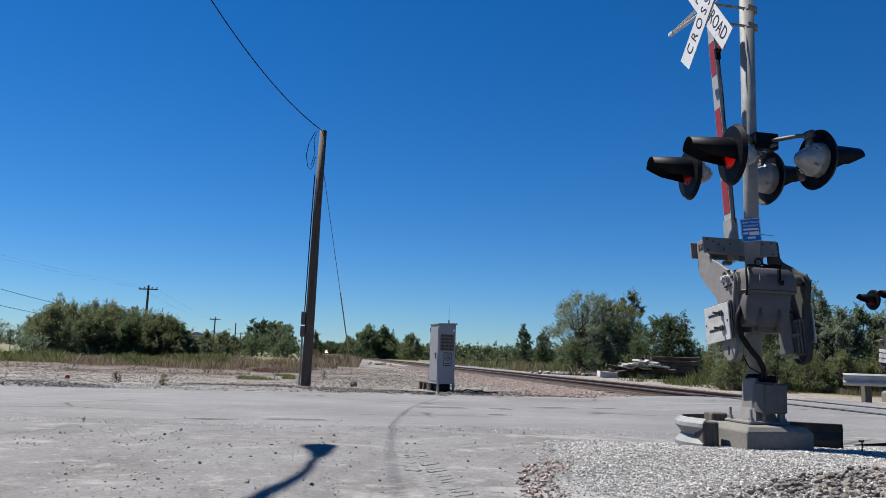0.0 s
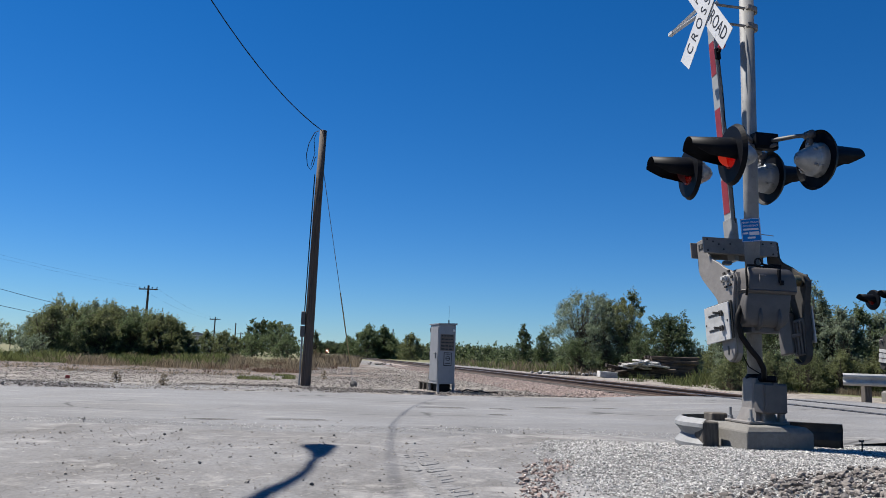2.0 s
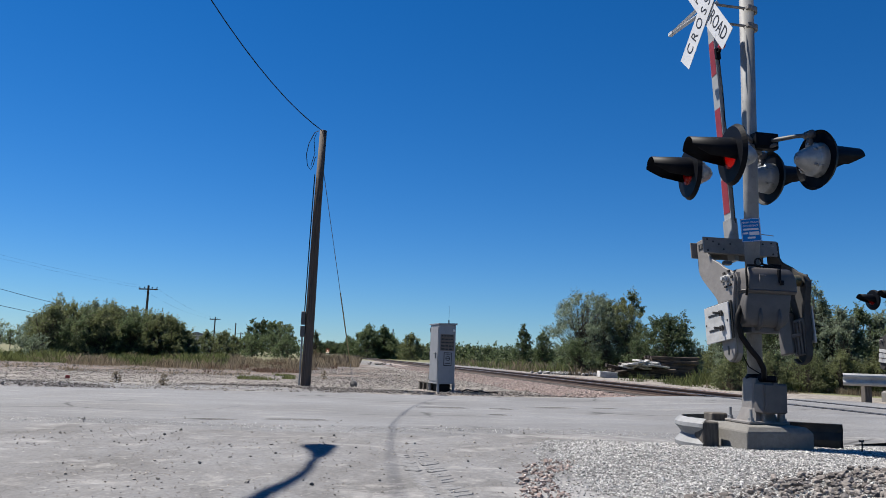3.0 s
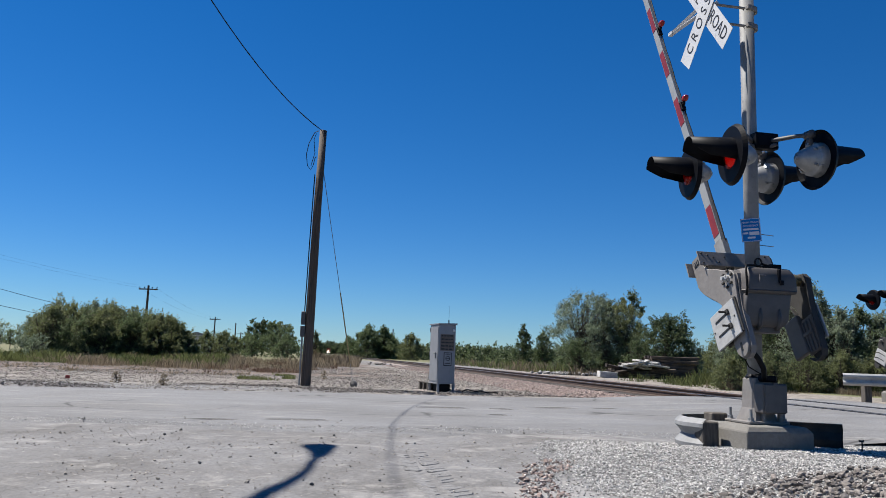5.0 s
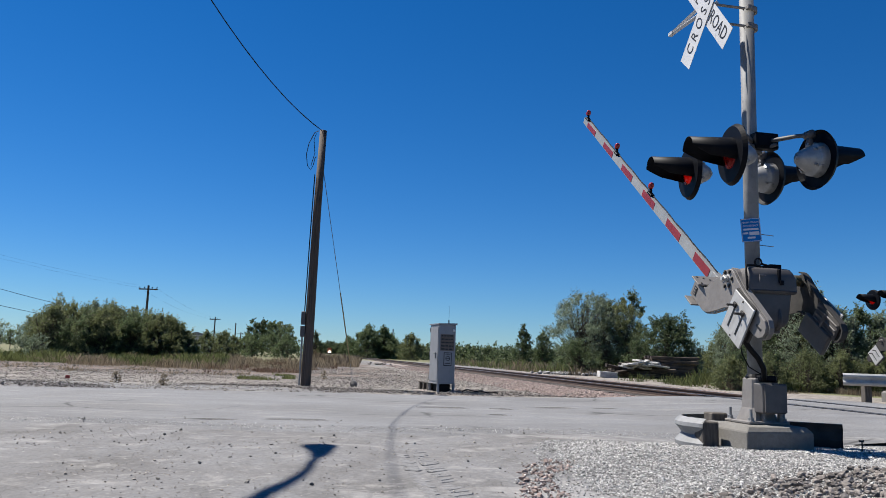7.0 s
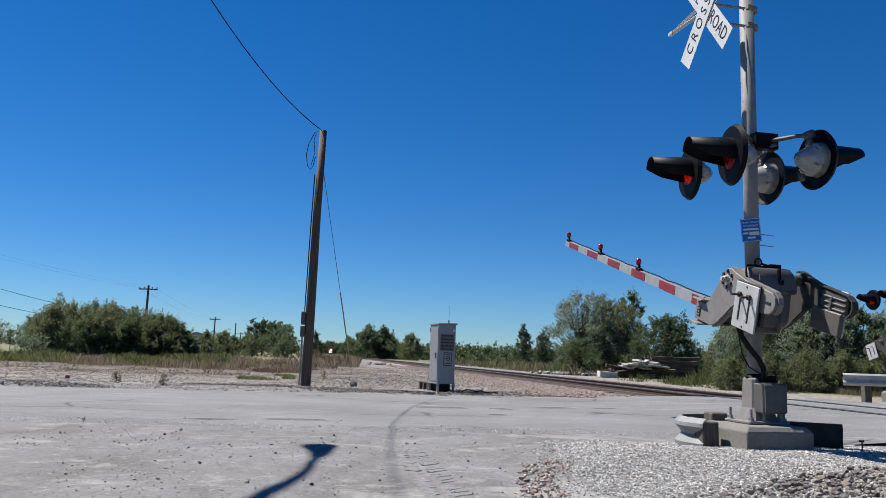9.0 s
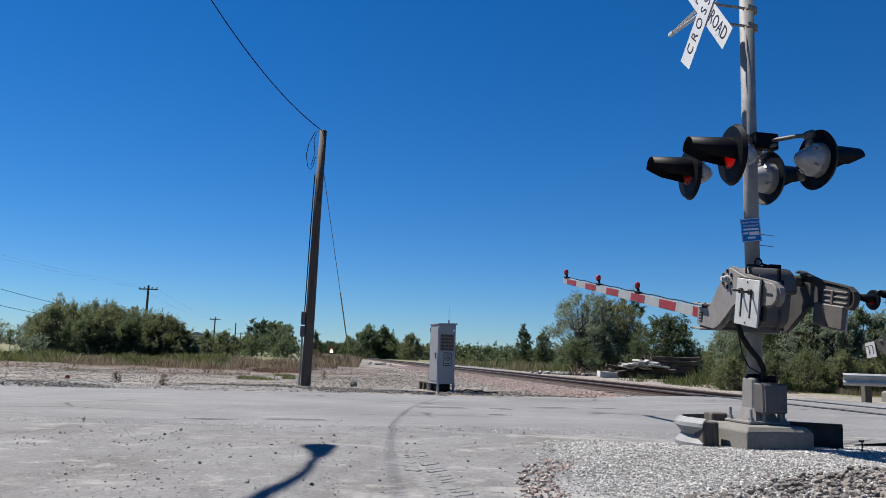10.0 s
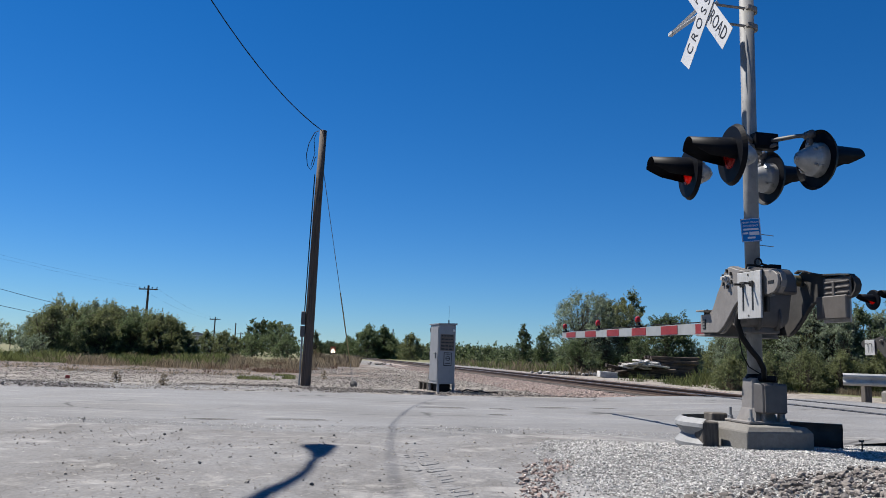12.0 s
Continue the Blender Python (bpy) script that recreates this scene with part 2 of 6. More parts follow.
def tube(bm, pts, radii, n=12, caps=True):
    """A round bar along points, with a radius at each."""
    pts = [Vector(p) for p in pts]
    if not isinstance(radii, (list, tuple)):
        radii = [radii] * len(pts)
    rings = []
    up = None
    for i, p in enumerate(pts):
        t = (pts[min(i + 1, len(pts) - 1)] - pts[max(i - 1, 0)]).normalized()
        if up is None:
            up = Vector((0, 0, 1)) if abs(t.z) < 0.9 else Vector((1, 0, 0))
        a = t.cross(up).normalized()
        b = a.cross(t).normalized()
        up = b
        rings.append([bm.verts.new(p + (a * math.cos(2 * math.pi * k / n) + b * math.sin(2 * math.pi * k / n)) * radii[i]) for k in range(n)])
    for r, q in zip(rings, rings[1:]):
        for k in range(n):
            bm.faces.new((r[k], r[(k + 1) % n], q[(k + 1) % n], q[k]))
    if caps:
        bm.faces.new(list(reversed(rings[0])))
        bm.faces.new(rings[-1])


def lathe(bm, profile, n=32, axis="Z", at=(0, 0, 0), start=0.0, stop=2 * math.pi):
    """Turns a profile of (radius, height) round an axis."""
    full = abs(stop - start - 2 * math.pi) < 1e-6
    cols = []
    for k in range(n if full else n + 1):
        a = start + (stop - start) * k / n
        col = []
        for r, h in profile:
            x, y, z = r * math.cos(a), r * math.sin(a), h
            v = {"Z": (x, y, z), "X": (z, x, y), "Y": (x, z, y)}[axis]
            col.append(bm.verts.new(Vector(v) + Vector(at)))
        cols.append(col)
    for k in range(n):
        c, d = cols[k], cols[(k + 1) % len(cols)]
        for i in range(len(profile) - 1):
            bm.faces.new((c[i], d[i], d[i + 1], c[i + 1]))
    bmesh.ops.remove_doubles(bm, verts=bm.verts, dist=1e-5)
    bmesh.ops.recalc_face_normals(bm, faces=bm.faces)


def slab(bm, outline, axis, a, b):
    """An outline of (u, v) pushed from a to b along an axis."""
    def at(u, v, w):
        return {"X": (w, u, v), "Y": (u, w, v), "Z": (u, v, w)}[axis]
    lo = [bm.verts.new(at(u, v, a)) for u, v in outline]
    hi = [bm.verts.new(at(u, v, b)) for u, v in outline]
    k = len(outline)
    bm.faces.new(lo)
    bm.faces.new(list(reversed(hi)))
    for i in range(k):
        bm.faces.new((lo[i], hi[i], hi[(i + 1) % k], lo[(i + 1) % k]))
    bmesh.ops.recalc_face_normals(bm, faces=bm.faces)


def text_part(name, body, size, mat, parent, m, squeeze=1.0, gap=1.0):
    """Lettering as a mesh, lying in the local xy plane, centred."""
    cu = bpy.data.curves.new(name, "FONT")
    cu.body, cu.size, cu.align_x, cu.align_y, cu.extrude = body, size, "CENTER", "CENTER", 0.0008
    cu.resolution_u, cu.space_character = 3, gap
    tmp = new(name, cu)
    me = bpy.data.meshes.new_from_object(tmp.evaluated_get(bpy.context.evaluated_depsgraph_get()))
    bpy.data.objects.remove(tmp)
    me.transform(Matrix.Diagonal((squeeze, 1, 1, 1)))
    me.materials.clear()
    me.materials.append(mat)
    ob = new(name, me)
    ob.parent = parent
    ob.matrix_basis = m
    return ob


# ---- ground ----
U = Vector((math.cos(radians(11.15)), math.sin(radians(11.15)), 0))      # along the road
TRACK_SLOPE, TRACK_C, HALF = -0.160, 9.98, 0.7275                          # x = C + slope * y
TD = Vector((TRACK_SLOPE, 1, 0)).normalized()
TN = Vector((TD.y, -TD.x, 0))


def road_far(x):
    return 16.75 + 0.235 * x


def road_near(x):
    return 8.45 + 0.09 * x


def ground_z(x, y):
    """Height of the bare ground: drive, gravel mound, track bed, dirt bank."""
    z = -0.03 + 0.02 * noise.noise((x * 0.5, y * 0.5, 0)) + 0.010 * noise.noise((x * 2.1, y * 2.1, 4))
    if -5 < x < 5 and 3 < y < 9.5:
        z += 0.007 * noise.noise((x * 6, y * 6, 8)) + 0.004 * noise.noise((x * 13, y * 13, 2))
        # shallow ruts of the drive
        for c, w in ((-2.3, 0.5), (-0.4, 0.4)):
            z -= 0.012 * math.exp(-((x - c - 0.15 * (y - 6)) / w) ** 2)
    # gravel mound about the signal foundation
    d = math.hypot((x - 3.3) / 2.3, (y - 6.6) / 2.0)
    if d < 1:
        z += 0.12 * (1 - d * d) ** 1.2
    # raised bed of the track
    c = (x - TRACK_C - TRACK_SLOPE * y) * 0.987
    if y > road_far(x) + 0.2 or y < road_near(x) - 1.0:
        bed = max(0.0, min(1.0, (3.2 - abs(c)) / 1.6))
        fade = max(0.0, min(1.0, (y - road_far(x)) / 2.0)) if y > 10 else max(0.0, min(1.0, (road_near(x) - 1 - y) / 2.0))
        z -= 0.075 * fade * max(0.0, min(1.0, (2.2 - abs(c)) / 0.8))
    # gravel berm beyond the road
    e = y - road_far(x)
    if 0.3 < e < 3.2 and x < 3.5:
        z += 0.05 * math.sin((e - 0.3) / 2.9 * math.pi) * (0.6 + 0.6 * noise.noise((x * 0.7, y * 0.7, 2)))
    # rough dirt bank on the left
    if y > 22 and c < -6:
        z += min(1.0, (y - 22) / 20) * (0.06 + 0.10 * noise.noise((x * 0.12, y * 0.12, 7)))
    if y > 26 and c > 5:
        z += min(1.0, (y - 26) / 20) * 0.08 * noise.noise((x * 0.12, y * 0.12, 9))
    if road_near(x) - 0.15 < y < road_far(x) + 0.15:
        z = min(z, -0.03)
    return z


def spaced(lo, a, b, hi, step, grow):
    out = list(np.arange(a, b, step))
    s, v = step, b
    while v < hi:
        out.append(v)
        s *= grow
        v += s
    out.append(hi)
    s, v = step, a
    while v > lo:
        s *= grow
        v -= s
        out.insert(0, max(v, lo))
    return out


def make_ground():
    xs, ys = spaced(-3000, -3.6, 5.0, 3000, 0.08, 1.06), spaced(-600, 3.9, 8.8, 4500, 0.07, 1.045)
    verts = [(x, y, ground_z(x, y)) for y in ys for x in xs]
    w = len(xs)
    faces = [(j * w + i, j * w + i + 1, (j + 1) * w + i + 1, (j + 1) * w + i) for j in range(len(ys) - 1) for i in range(w - 1)]
    m = material("dusty_ground", (0.255, 0.252, 0.253), (0.395, 0.392, 0.394), 26, 0.95, 0.7, bump_scale=30, c3=(0.255, 0.243, 0.235), scale3=0.7, amount3=0.75, detail=10)
    layer(m, 1.3, (0.19, 0.18, 0.17), 0.48, 0.64, 0.8, (1, 0.6, 1), turn=0.3)
    layer(m, 2.6, (0.56, 0.54, 0.51), 0.56, 0.68, 0.7)
    layer(m, 7.0, (0.24, 0.22, 0.205), 0.56, 0.70, 0.6)
    layer(m, 16.0, (0.62, 0.60, 0.57), 0.60, 0.68, 0.75)
    layer(m, 30.0, (0.17, 0.16, 0.15), 0.62, 0.70, 0.7)
    layer(m, 55.0, (0.13, 0.12, 0.115), 0.62, 0.68, 0.7)
    layer(m, 0.5, (0.60, 0.585, 0.565), 0.54, 0.60, 0.55, (1, 1.6, 1), turn=0.5)
    layer(m, 0.85, (0.20, 0.192, 0.185), 0.57, 0.66, 0.6, (1.4, 0.8, 1), turn=-0.4)
    n, l = m.node_tree.nodes, m.node_tree.links
    b = n["Principled BSDF"]
    base = b.inputs["Base Color"].links[0].from_socket
    co = n.new("ShaderNodeTexCoord")
    sp = n.new("ShaderNodeSeparateXYZ")
    l.new(co.outputs["Object"], sp.inputs["Vector"])
    wob = n.new("ShaderNodeTexNoise")
    wob.inputs["Scale"].default_value, wob.inputs["Detail"].default_value = 0.28, 5
    l.new(co.outputs["Object"], wob.inputs["Vector"])

    def math_node(op, a, c):
        k = n.new("ShaderNodeMath")
        k.operation = op
        for s, v in zip(k.inputs, (a, c)):
            if isinstance(v, (int, float)):
                s.default_value = v
            else:
                l.new(v, s)
        return k.outputs[0]

    def blend(fac, a, colour):
        mx = n.new("ShaderNodeMix")
        mx.data_type = "RGBA"
        l.new(fac, mx.inputs["Factor"])
        l.new(a, mx.inputs["A"])
        if isinstance(colour, tuple):
            mx.inputs["B"].default_value = (*colour, 1)
        else:
            l.new(colour, mx.inputs["B"])
        return mx.outputs["Result"]

    def ramp(v, lo, hi):
        r = n.new("ShaderNodeMapRange")
        l.new(v, r.inputs["Value"])
        r.inputs["From Min"].default_value, r.inputs["From Max"].default_value = lo, hi
        return r.outputs["Result"]

    def grain(c1, c2, s):
        t = n.new("ShaderNodeTexNoise")
        t.inputs["Scale"].default_value, t.inputs["Detail"].default_value = s, 6
        l.new(co.outputs["Object"], t.inputs["Vector"])
        r = n.new("ShaderNodeValToRGB")
        r.color_ramp.elements[0].color, r.color_ramp.elements[1].color = (*c1, 1), (*c2, 1)
        r.color_ramp.elements[0].position, r.color_ramp.elements[1].position = 0.35, 0.65
        l.new(t.outputs["Fac"], r.inputs["Fac"])
        return r.outputs["Color"]
    # distance across the track, wobbled; positive beyond it
    across = math_node("SUBTRACT", math_node("MULTIPLY_ADD", sp.outputs["Y"], -TRACK_SLOPE), TRACK_C)
    k = across.node.inputs[0].links[0].from_node
    l.new(sp.outputs["X"], k.inputs[2])
    wobble = math_node("MULTIPLY", math_node("SUBTRACT", wob.outputs["Fac"], 0.5), 9.0)
    acr = math_node("ADD", across, wobble)
    yy = math_node("ADD", sp.outputs["Y"], wobble)
    dirt = grain((0.065, 0.048, 0.037), (0.170, 0.130, 0.104), 1.6)
    green = grain((0.075, 0.088, 0.034), (0.17, 0.15, 0.075), 0.9)
    pebble = grain((0.110, 0.096, 0.083), (0.270, 0.243, 0.214), 5)
    left = ramp(acr, -5.5, -7.5)
    out = blend(math_node("MULTIPLY", ramp(yy, 16.5, 18.0), ramp(yy, 64.0, 50.0)), base, pebble)
    stone = grain((0.15, 0.112, 0.095), (0.34, 0.275, 0.24), 11)
    near_rail = math_node("MULTIPLY", ramp(across, -3.4, -2.6), ramp(across, 3.4, 2.6))
    out = blend(math_node("MULTIPLY", near_rail, ramp(sp.outputs["Y"], 17.0, 18.0)), out, stone)
    out = blend(math_node("MULTIPLY", left, ramp(yy, 23.5, 26.0)), out, dirt)
    out = blend(math_node("MULTIPLY", ramp(acr, -9.0, -11.5), ramp(yy, 34.0, 40.0)), out, green)
    out = blend(math_node("MULTIPLY", ramp(acr, 6.0, 8.0), ramp(yy, 16.0, 22.0)), out, green)
    out = blend(ramp(yy, 90.0, 120.0), out, green)
    l.new(out, b.inputs["Base Color"])
    g = raw("ground", verts, faces, m)
    for p in g.data.polygons:
        p.use_smooth = True
    tagged(g, "pale dusty ground of gravel, dirt and sparse grass", "ground", kind="structure")
    return g


make_ground()


def road_z(x, y):
    """The road rises to the rails where it crosses them."""
    c = abs((x - TRACK_C - TRACK_SLOPE * y) * 0.987)
    k = max(0.0, min(1.0, (5.0 - c) / 3.4))
    return 0.106 * k * k * (3 - 2 * k) + 0.010 * noise.noise((x * 0.3, y * 0.3, 1)) * (1 - k)


def make_road():
    xs = list(np.arange(-60, 0, 0.5)) + list(np.arange(0, 16, 0.2)) + list(np.arange(16, 60, 0.5))
    verts, faces = [], []
    rows = 14
    for x in xs:
        a = road_near(x) + 0.35 * noise.noise((x * 0.4, 0, 0)) + 0.08 * noise.noise((x * 2.3, 3, 0))
        b = road_far(x) + 0.18 * noise.noise((x * 0.5, 5, 0)) + 0.06 * noise.noise((x * 2.7, 8, 0))
        b = max(b, a + 2)
        for j in range(rows + 1):
            f = j / rows
            y = a + (b - a) * f
            z = 0.0 if 0 < j < rows else -0.05
            verts.append((x, y, z + road_z(x, y)))
    w = rows + 1
    faces = [(i * w + j, (i + 1) * w + j, (i + 1) * w + j + 1, i * w + j + 1) for i in range(len(xs) - 1) for j in range(rows)]
    r = raw("road", verts, faces, M["asphalt"])
    tagged(r, "dusty worn grey asphalt road over the crossing", "road", kind="structure")


make_road()


# ---- railway track ----
def on_track(s, c=0.0, z=0.0):
    """A place s metres along y, c metres to the right of the centre line."""
    return Vector((TRACK_C + TRACK_SLOPE * s, s, z)) + TN * c


RAIL_PROFILE = [(-0.076, 0.0), (0.076, 0.0), (0.07, 0.02), (0.014, 0.035), (0.012, 0.12), (0.037, 0.135), (0.037, 0.165), (0.03, 0.172), (-0.03, 0.172), (-0.037, 0.165), (-0.037, 0.135), (-0.012, 0.12), (-0.014, 0.035), (-0.07, 0.02)]
RAIL_BASE = -0.06


def make_rail(c):
    verts, faces, idx = [], [], []
    k = len(RAIL_PROFILE)
    stations = [-60, 10.0, 17.5, 22, 40, 80, 160, 320, 640, 1100]
    for s in stations:
        for u, v in RAIL_PROFILE:
            verts.append(tuple(on_track(s, c + u, RAIL_BASE + v)))
    for i in range(len(stations) - 1):
        for j in range(k):
            faces.append((i * k + j, (i + 1) * k + j, (i + 1) * k + (j + 1) % k, i * k + (j + 1) % k))
            idx.append(1 if j in (7, 6, 8) else 0)
    r = raw("rail", verts, faces, [M["rail"], M["railtop"]], index=idx)
    tagged(r, "rusty steel rail with a worn shiny head", "rail", "rails of the track", "structure")


make_rail(-HALF)
make_rail(HALF)


def make_ties():
    bm = bmesh.new()
    box(bm, (0, 0, 0), (2.6, 0.23, 0.17), 0.012)
    me = None
    s, i = -20.0, 0
    ang = math.atan2(TD.y, TD.x) - math.pi / 2
    track = thing("track_ties", pose(0, 0, 0), "dark weathered timber ties under the rails", "railway ties")
    track["kind"] = "structure"
    while s < 140:
        inside = road_near(on_track(s).x) - 0.3 < s < road_far(on_track(s).x) + 0.3
        if not inside:
            if me is None:
                ob = part("tie", bm, M["tie"], track)
                me = ob.data
            else:
                ob = new("tie", me)
                ob.parent = track
            p = on_track(s, random.uniform(-0.06, 0.06), RAIL_BASE - 0.08)
            ob.matrix_basis = Matrix.Translation(p) @ Matrix.Rotation(ang + random.uniform(-0.02, 0.02), 4, "Z")
            i += 1
        s += 0.52 if s < 90 else 0.56
    return track


make_ties()


# ---- crossing signal with its gate ----
PIVOT = Vector((0.02, -0.075, 1.632))


def flasher(parent, x, y, z, side):
    """One lamp of the signal; side -1 faces along -x."""
    r = Matrix.Rotation(0 if side > 0 else math.pi - radians(7), 4, "Z")
    bm = bmesh.new()
    lathe(bm, [(0.0, -0.238), (0.035, -0.235), (0.062, -0.222), (0.088, -0.182), (0.118, -0.125), (0.132, -0.092), (0.152, -0.086), (0.160, -0.074), (0.163, -0.03), (0.168, 0.0)], 28, "X")
    lathe(bm, [(0.026, -0.236), (0.026, -0.248), (0.0, -0.25)], 14, "X")
    for a in (35, 90, 145, 215, 325):                  # spring clips round the rim of the door
        ca, sa = math.cos(radians(a)), math.sin(radians(a))
        box(bm, (-0.072, 0.158 * ca, 0.158 * sa), (0.055, 0.030, 0.022), 0.004, Matrix.Rotation(radians(a - 90), 4, "X"))
        box(bm, (-0.115, 0.135 * ca, 0.135 * sa), (0.035, 0.022, 0.014), 0.003, Matrix.Rotation(radians(a - 90), 4, "X"))
    box(bm, (-0.09, 0.0, 0.135), (0.07, 0.05, 0.05), 0.008)
    box(bm, (-0.06, 0.14, 0.03), (0.06, 0.02, 0.03), 0.004)
    box(bm, (-0.06, -0.14, 0.03), (0.06, 0.02, 0.03), 0.004)
    box(bm, (-0.05, 0.08, 0.125), (0.05, 0.03, 0.02), 0.004)
    lamp = part("flasher_lamp", bm, M["alu"], parent, "grey lamp housing with black backing and hood", True)
    lamp.matrix_basis = Matrix.Translation((x, y, z)) @ r
    bm = bmesh.new()
    lathe(bm, [(0.135, 0.001), (0.255, 0.001), (0.283, -0.030), (0.288, -0.030), (0.262, 0.008), (0.135, 0.008), (0.135, 0.001)], 48, "X")
    part("background", bm, M["black"], lamp, "round black backing disc")
    bm = bmesh.new()
    # hood: open below, longer on top
    n = 30
    inner, outer = [], []
    for k in range(n + 1):
        a = radians(-30) + radians(240) * k / n
        top = max(0.0, math.sin(a))
        ln = 0.22 + 0.19 * max(0.0, min(1.0, (math.sin(a) + 0.60) / 0.75))
        for lst, rad in ((outer, 0.158), (inner, 0.153)):
            taper = 0.80
            lst.append((bm.verts.new((0.004, rad * math.cos(a), rad * math.sin(a))),
                        bm.verts.new((ln, rad * taper * math.cos(a), rad * taper * math.sin(a) + 0.022))))
    for lst in (outer, inner):
        for p, q in zip(lst, lst[1:]):
            bm.faces.new((p[0], q[0], q[1], p[1]))
    for p, q, s, t in zip(outer, outer[1:], inner, inner[1:]):
        bm.faces.new((p[1], q[1], t[1], s[1]))
    for e in (0, -1):
        bm.faces.new((outer[e][0], outer[e][1], inner[e][1], inner[e][0]))
    bmesh.ops.recalc_face_normals(bm, faces=bm.faces)
    part("hood", bm, M["black"], lamp, "black tapered hood", True)
    bm = bmesh.new()
    lathe(bm, [(0.0, 0.034), (0.05, 0.032), (0.10, 0.024), (0.135, 0.008)], 28, "X")
    part("lens", bm, M["lens"], lamp, "red glass lens", True)
    # the light behind the lens: one lit face, one dull face, turned by its spindle
    bm = bmesh.new()
    lathe(bm, [(0.0, 0.004), (0.116, 0.004), (0.118, 0.0), (0.116, -0.004), (0.0, -0.004)], 24, "X")
    for f in bm.faces:
        f.material_index = 0 if f.calc_center_median().x > 0.001 else 1
    b = part("bulb", bm, [M["bulb"], M["bulb_dark"]], lamp, "red light that flashes in turn")
    b.matrix_basis = pose(-0.005, 0, 0)
    return lamp


def lens_material():
    m = bpy.data.materials.new("red_lens_glass")
    m.use_nodes = True
    n, l = m.node_tree.nodes, m.node_tree.links
    b = n["Principled BSDF"]
    b.inputs["Base Color"].default_value = (0.45, 0.012, 0.01, 1)
    b.inputs["Roughness"].default_value = 0.25
    t = n.new("ShaderNodeBsdfTransparent")
    t.inputs["Color"].default_value = (0.95, 0.10, 0.08, 1)
    mx = n.new("ShaderNodeMixShader")
    mx.inputs["Fac"].default_value = 0.3
    l.new(t.outputs["BSDF"], mx.inputs[1])
    l.new(b.outputs["BSDF"], mx.inputs[2])
    l.new(mx.outputs["Shader"], n["Material Output"].inputs["Surface"])
    return m


M["lens"] = lens_material()


# dark grimy metal; on the far lever and guard end it stands for shade
M["grime_shade"] = material("grime_and_lever_shade", (0.04, 0.038, 0.036), (0.075, 0.07, 0.065), 8, 0.8, 0.1)


def crossbuck(parent, m, mat_label):
    bm = bmesh.new()
    box(bm, (0, 0, 0.005), (0.05, 0.05, 0.03))
    hub = part("crossbuck", bm, M["galv"], parent, mat_label)
    hub.matrix_basis = m
    for name, ang, z, words in (("blade", 52.0, 0.024, (("RAIL", -0.345), ("ROAD", 0.345))), ("blade", -47.0, 0.034, (("CROSSING", 0.0),))):
        bm = bmesh.new()
        box(bm, (0, 0, 0), (1.22, 0.229, 0.004))
        bl = part(name, bm, M["white"], hub, "white reflective blade with black capitals")
        a = -ang
        bl.matrix_basis = Matrix.Translation((0, 0, z)) @ Matrix.Rotation(radians(a), 4, "Z")
        for w, off in words:
            mm = bl.matrix_basis @ Matrix.Translation((off, 0, 0.0035))
            o = text_part("lettering", w, 0.185, M["letter"], hub, mm, 0.80, 1.5 if len(w) > 4 else 1.05)
            o["label"] = "black capital lettering"
    return hub


LEVER = [(0.504, -0.325), (0.504, -0.505), (0.20, -0.51), (0.145, -0.49), (0.08, -0.446), (-0.02, -0.351), (-0.11, -0.26), (-0.17, -0.215), (-0.26, -0.19), (-0.64, -0.19), (-0.72, -0.172), (-0.765, -0.125), (-0.777, -0.075),
         (-0.76, -0.025), (-0.71, 0.012), (-0.57, 0.025), (-0.30, 0.045), (-0.14, 0.08), (-0.06, 0.105), (-0.01, 0.11), (0.04, 0.09), (0.075, 0.05), (0.127, -0.05), (0.187, -0.128), (0.245, -0.225), (0.285, -0.285), (0.34, -0.32)]


def flange(bm, pts, x0, x1, thick):
    """A narrow strip that follows the rim of a plate, from x0 to x1, its thickness inwards."""
    pts = [Vector((0, y, z)) for y, z in pts]
    rings = []
    for i, p in enumerate(pts):
        t = (pts[min(i + 1, len(pts) - 1)] - pts[max(i - 1, 0)]).normalized()
        q = p + Vector((0, -t.z, t.y)) * thick
        rings.append([bm.verts.new((x, v.y, v.z)) for x, v in ((x0, p), (x1, p), (x1, q), (x0, q))])
    for a, b in zip(rings, rings[1:]):
        for k in range(4):
            bm.faces.new((a[k], a[(k + 1) % 4], b[(k + 1) % 4], b[k]))
    bm.faces.new(rings[0])
    bm.faces.new(list(reversed(rings[-1])))
    bmesh.ops.recalc_face_normals(bm, faces=bm.faces)


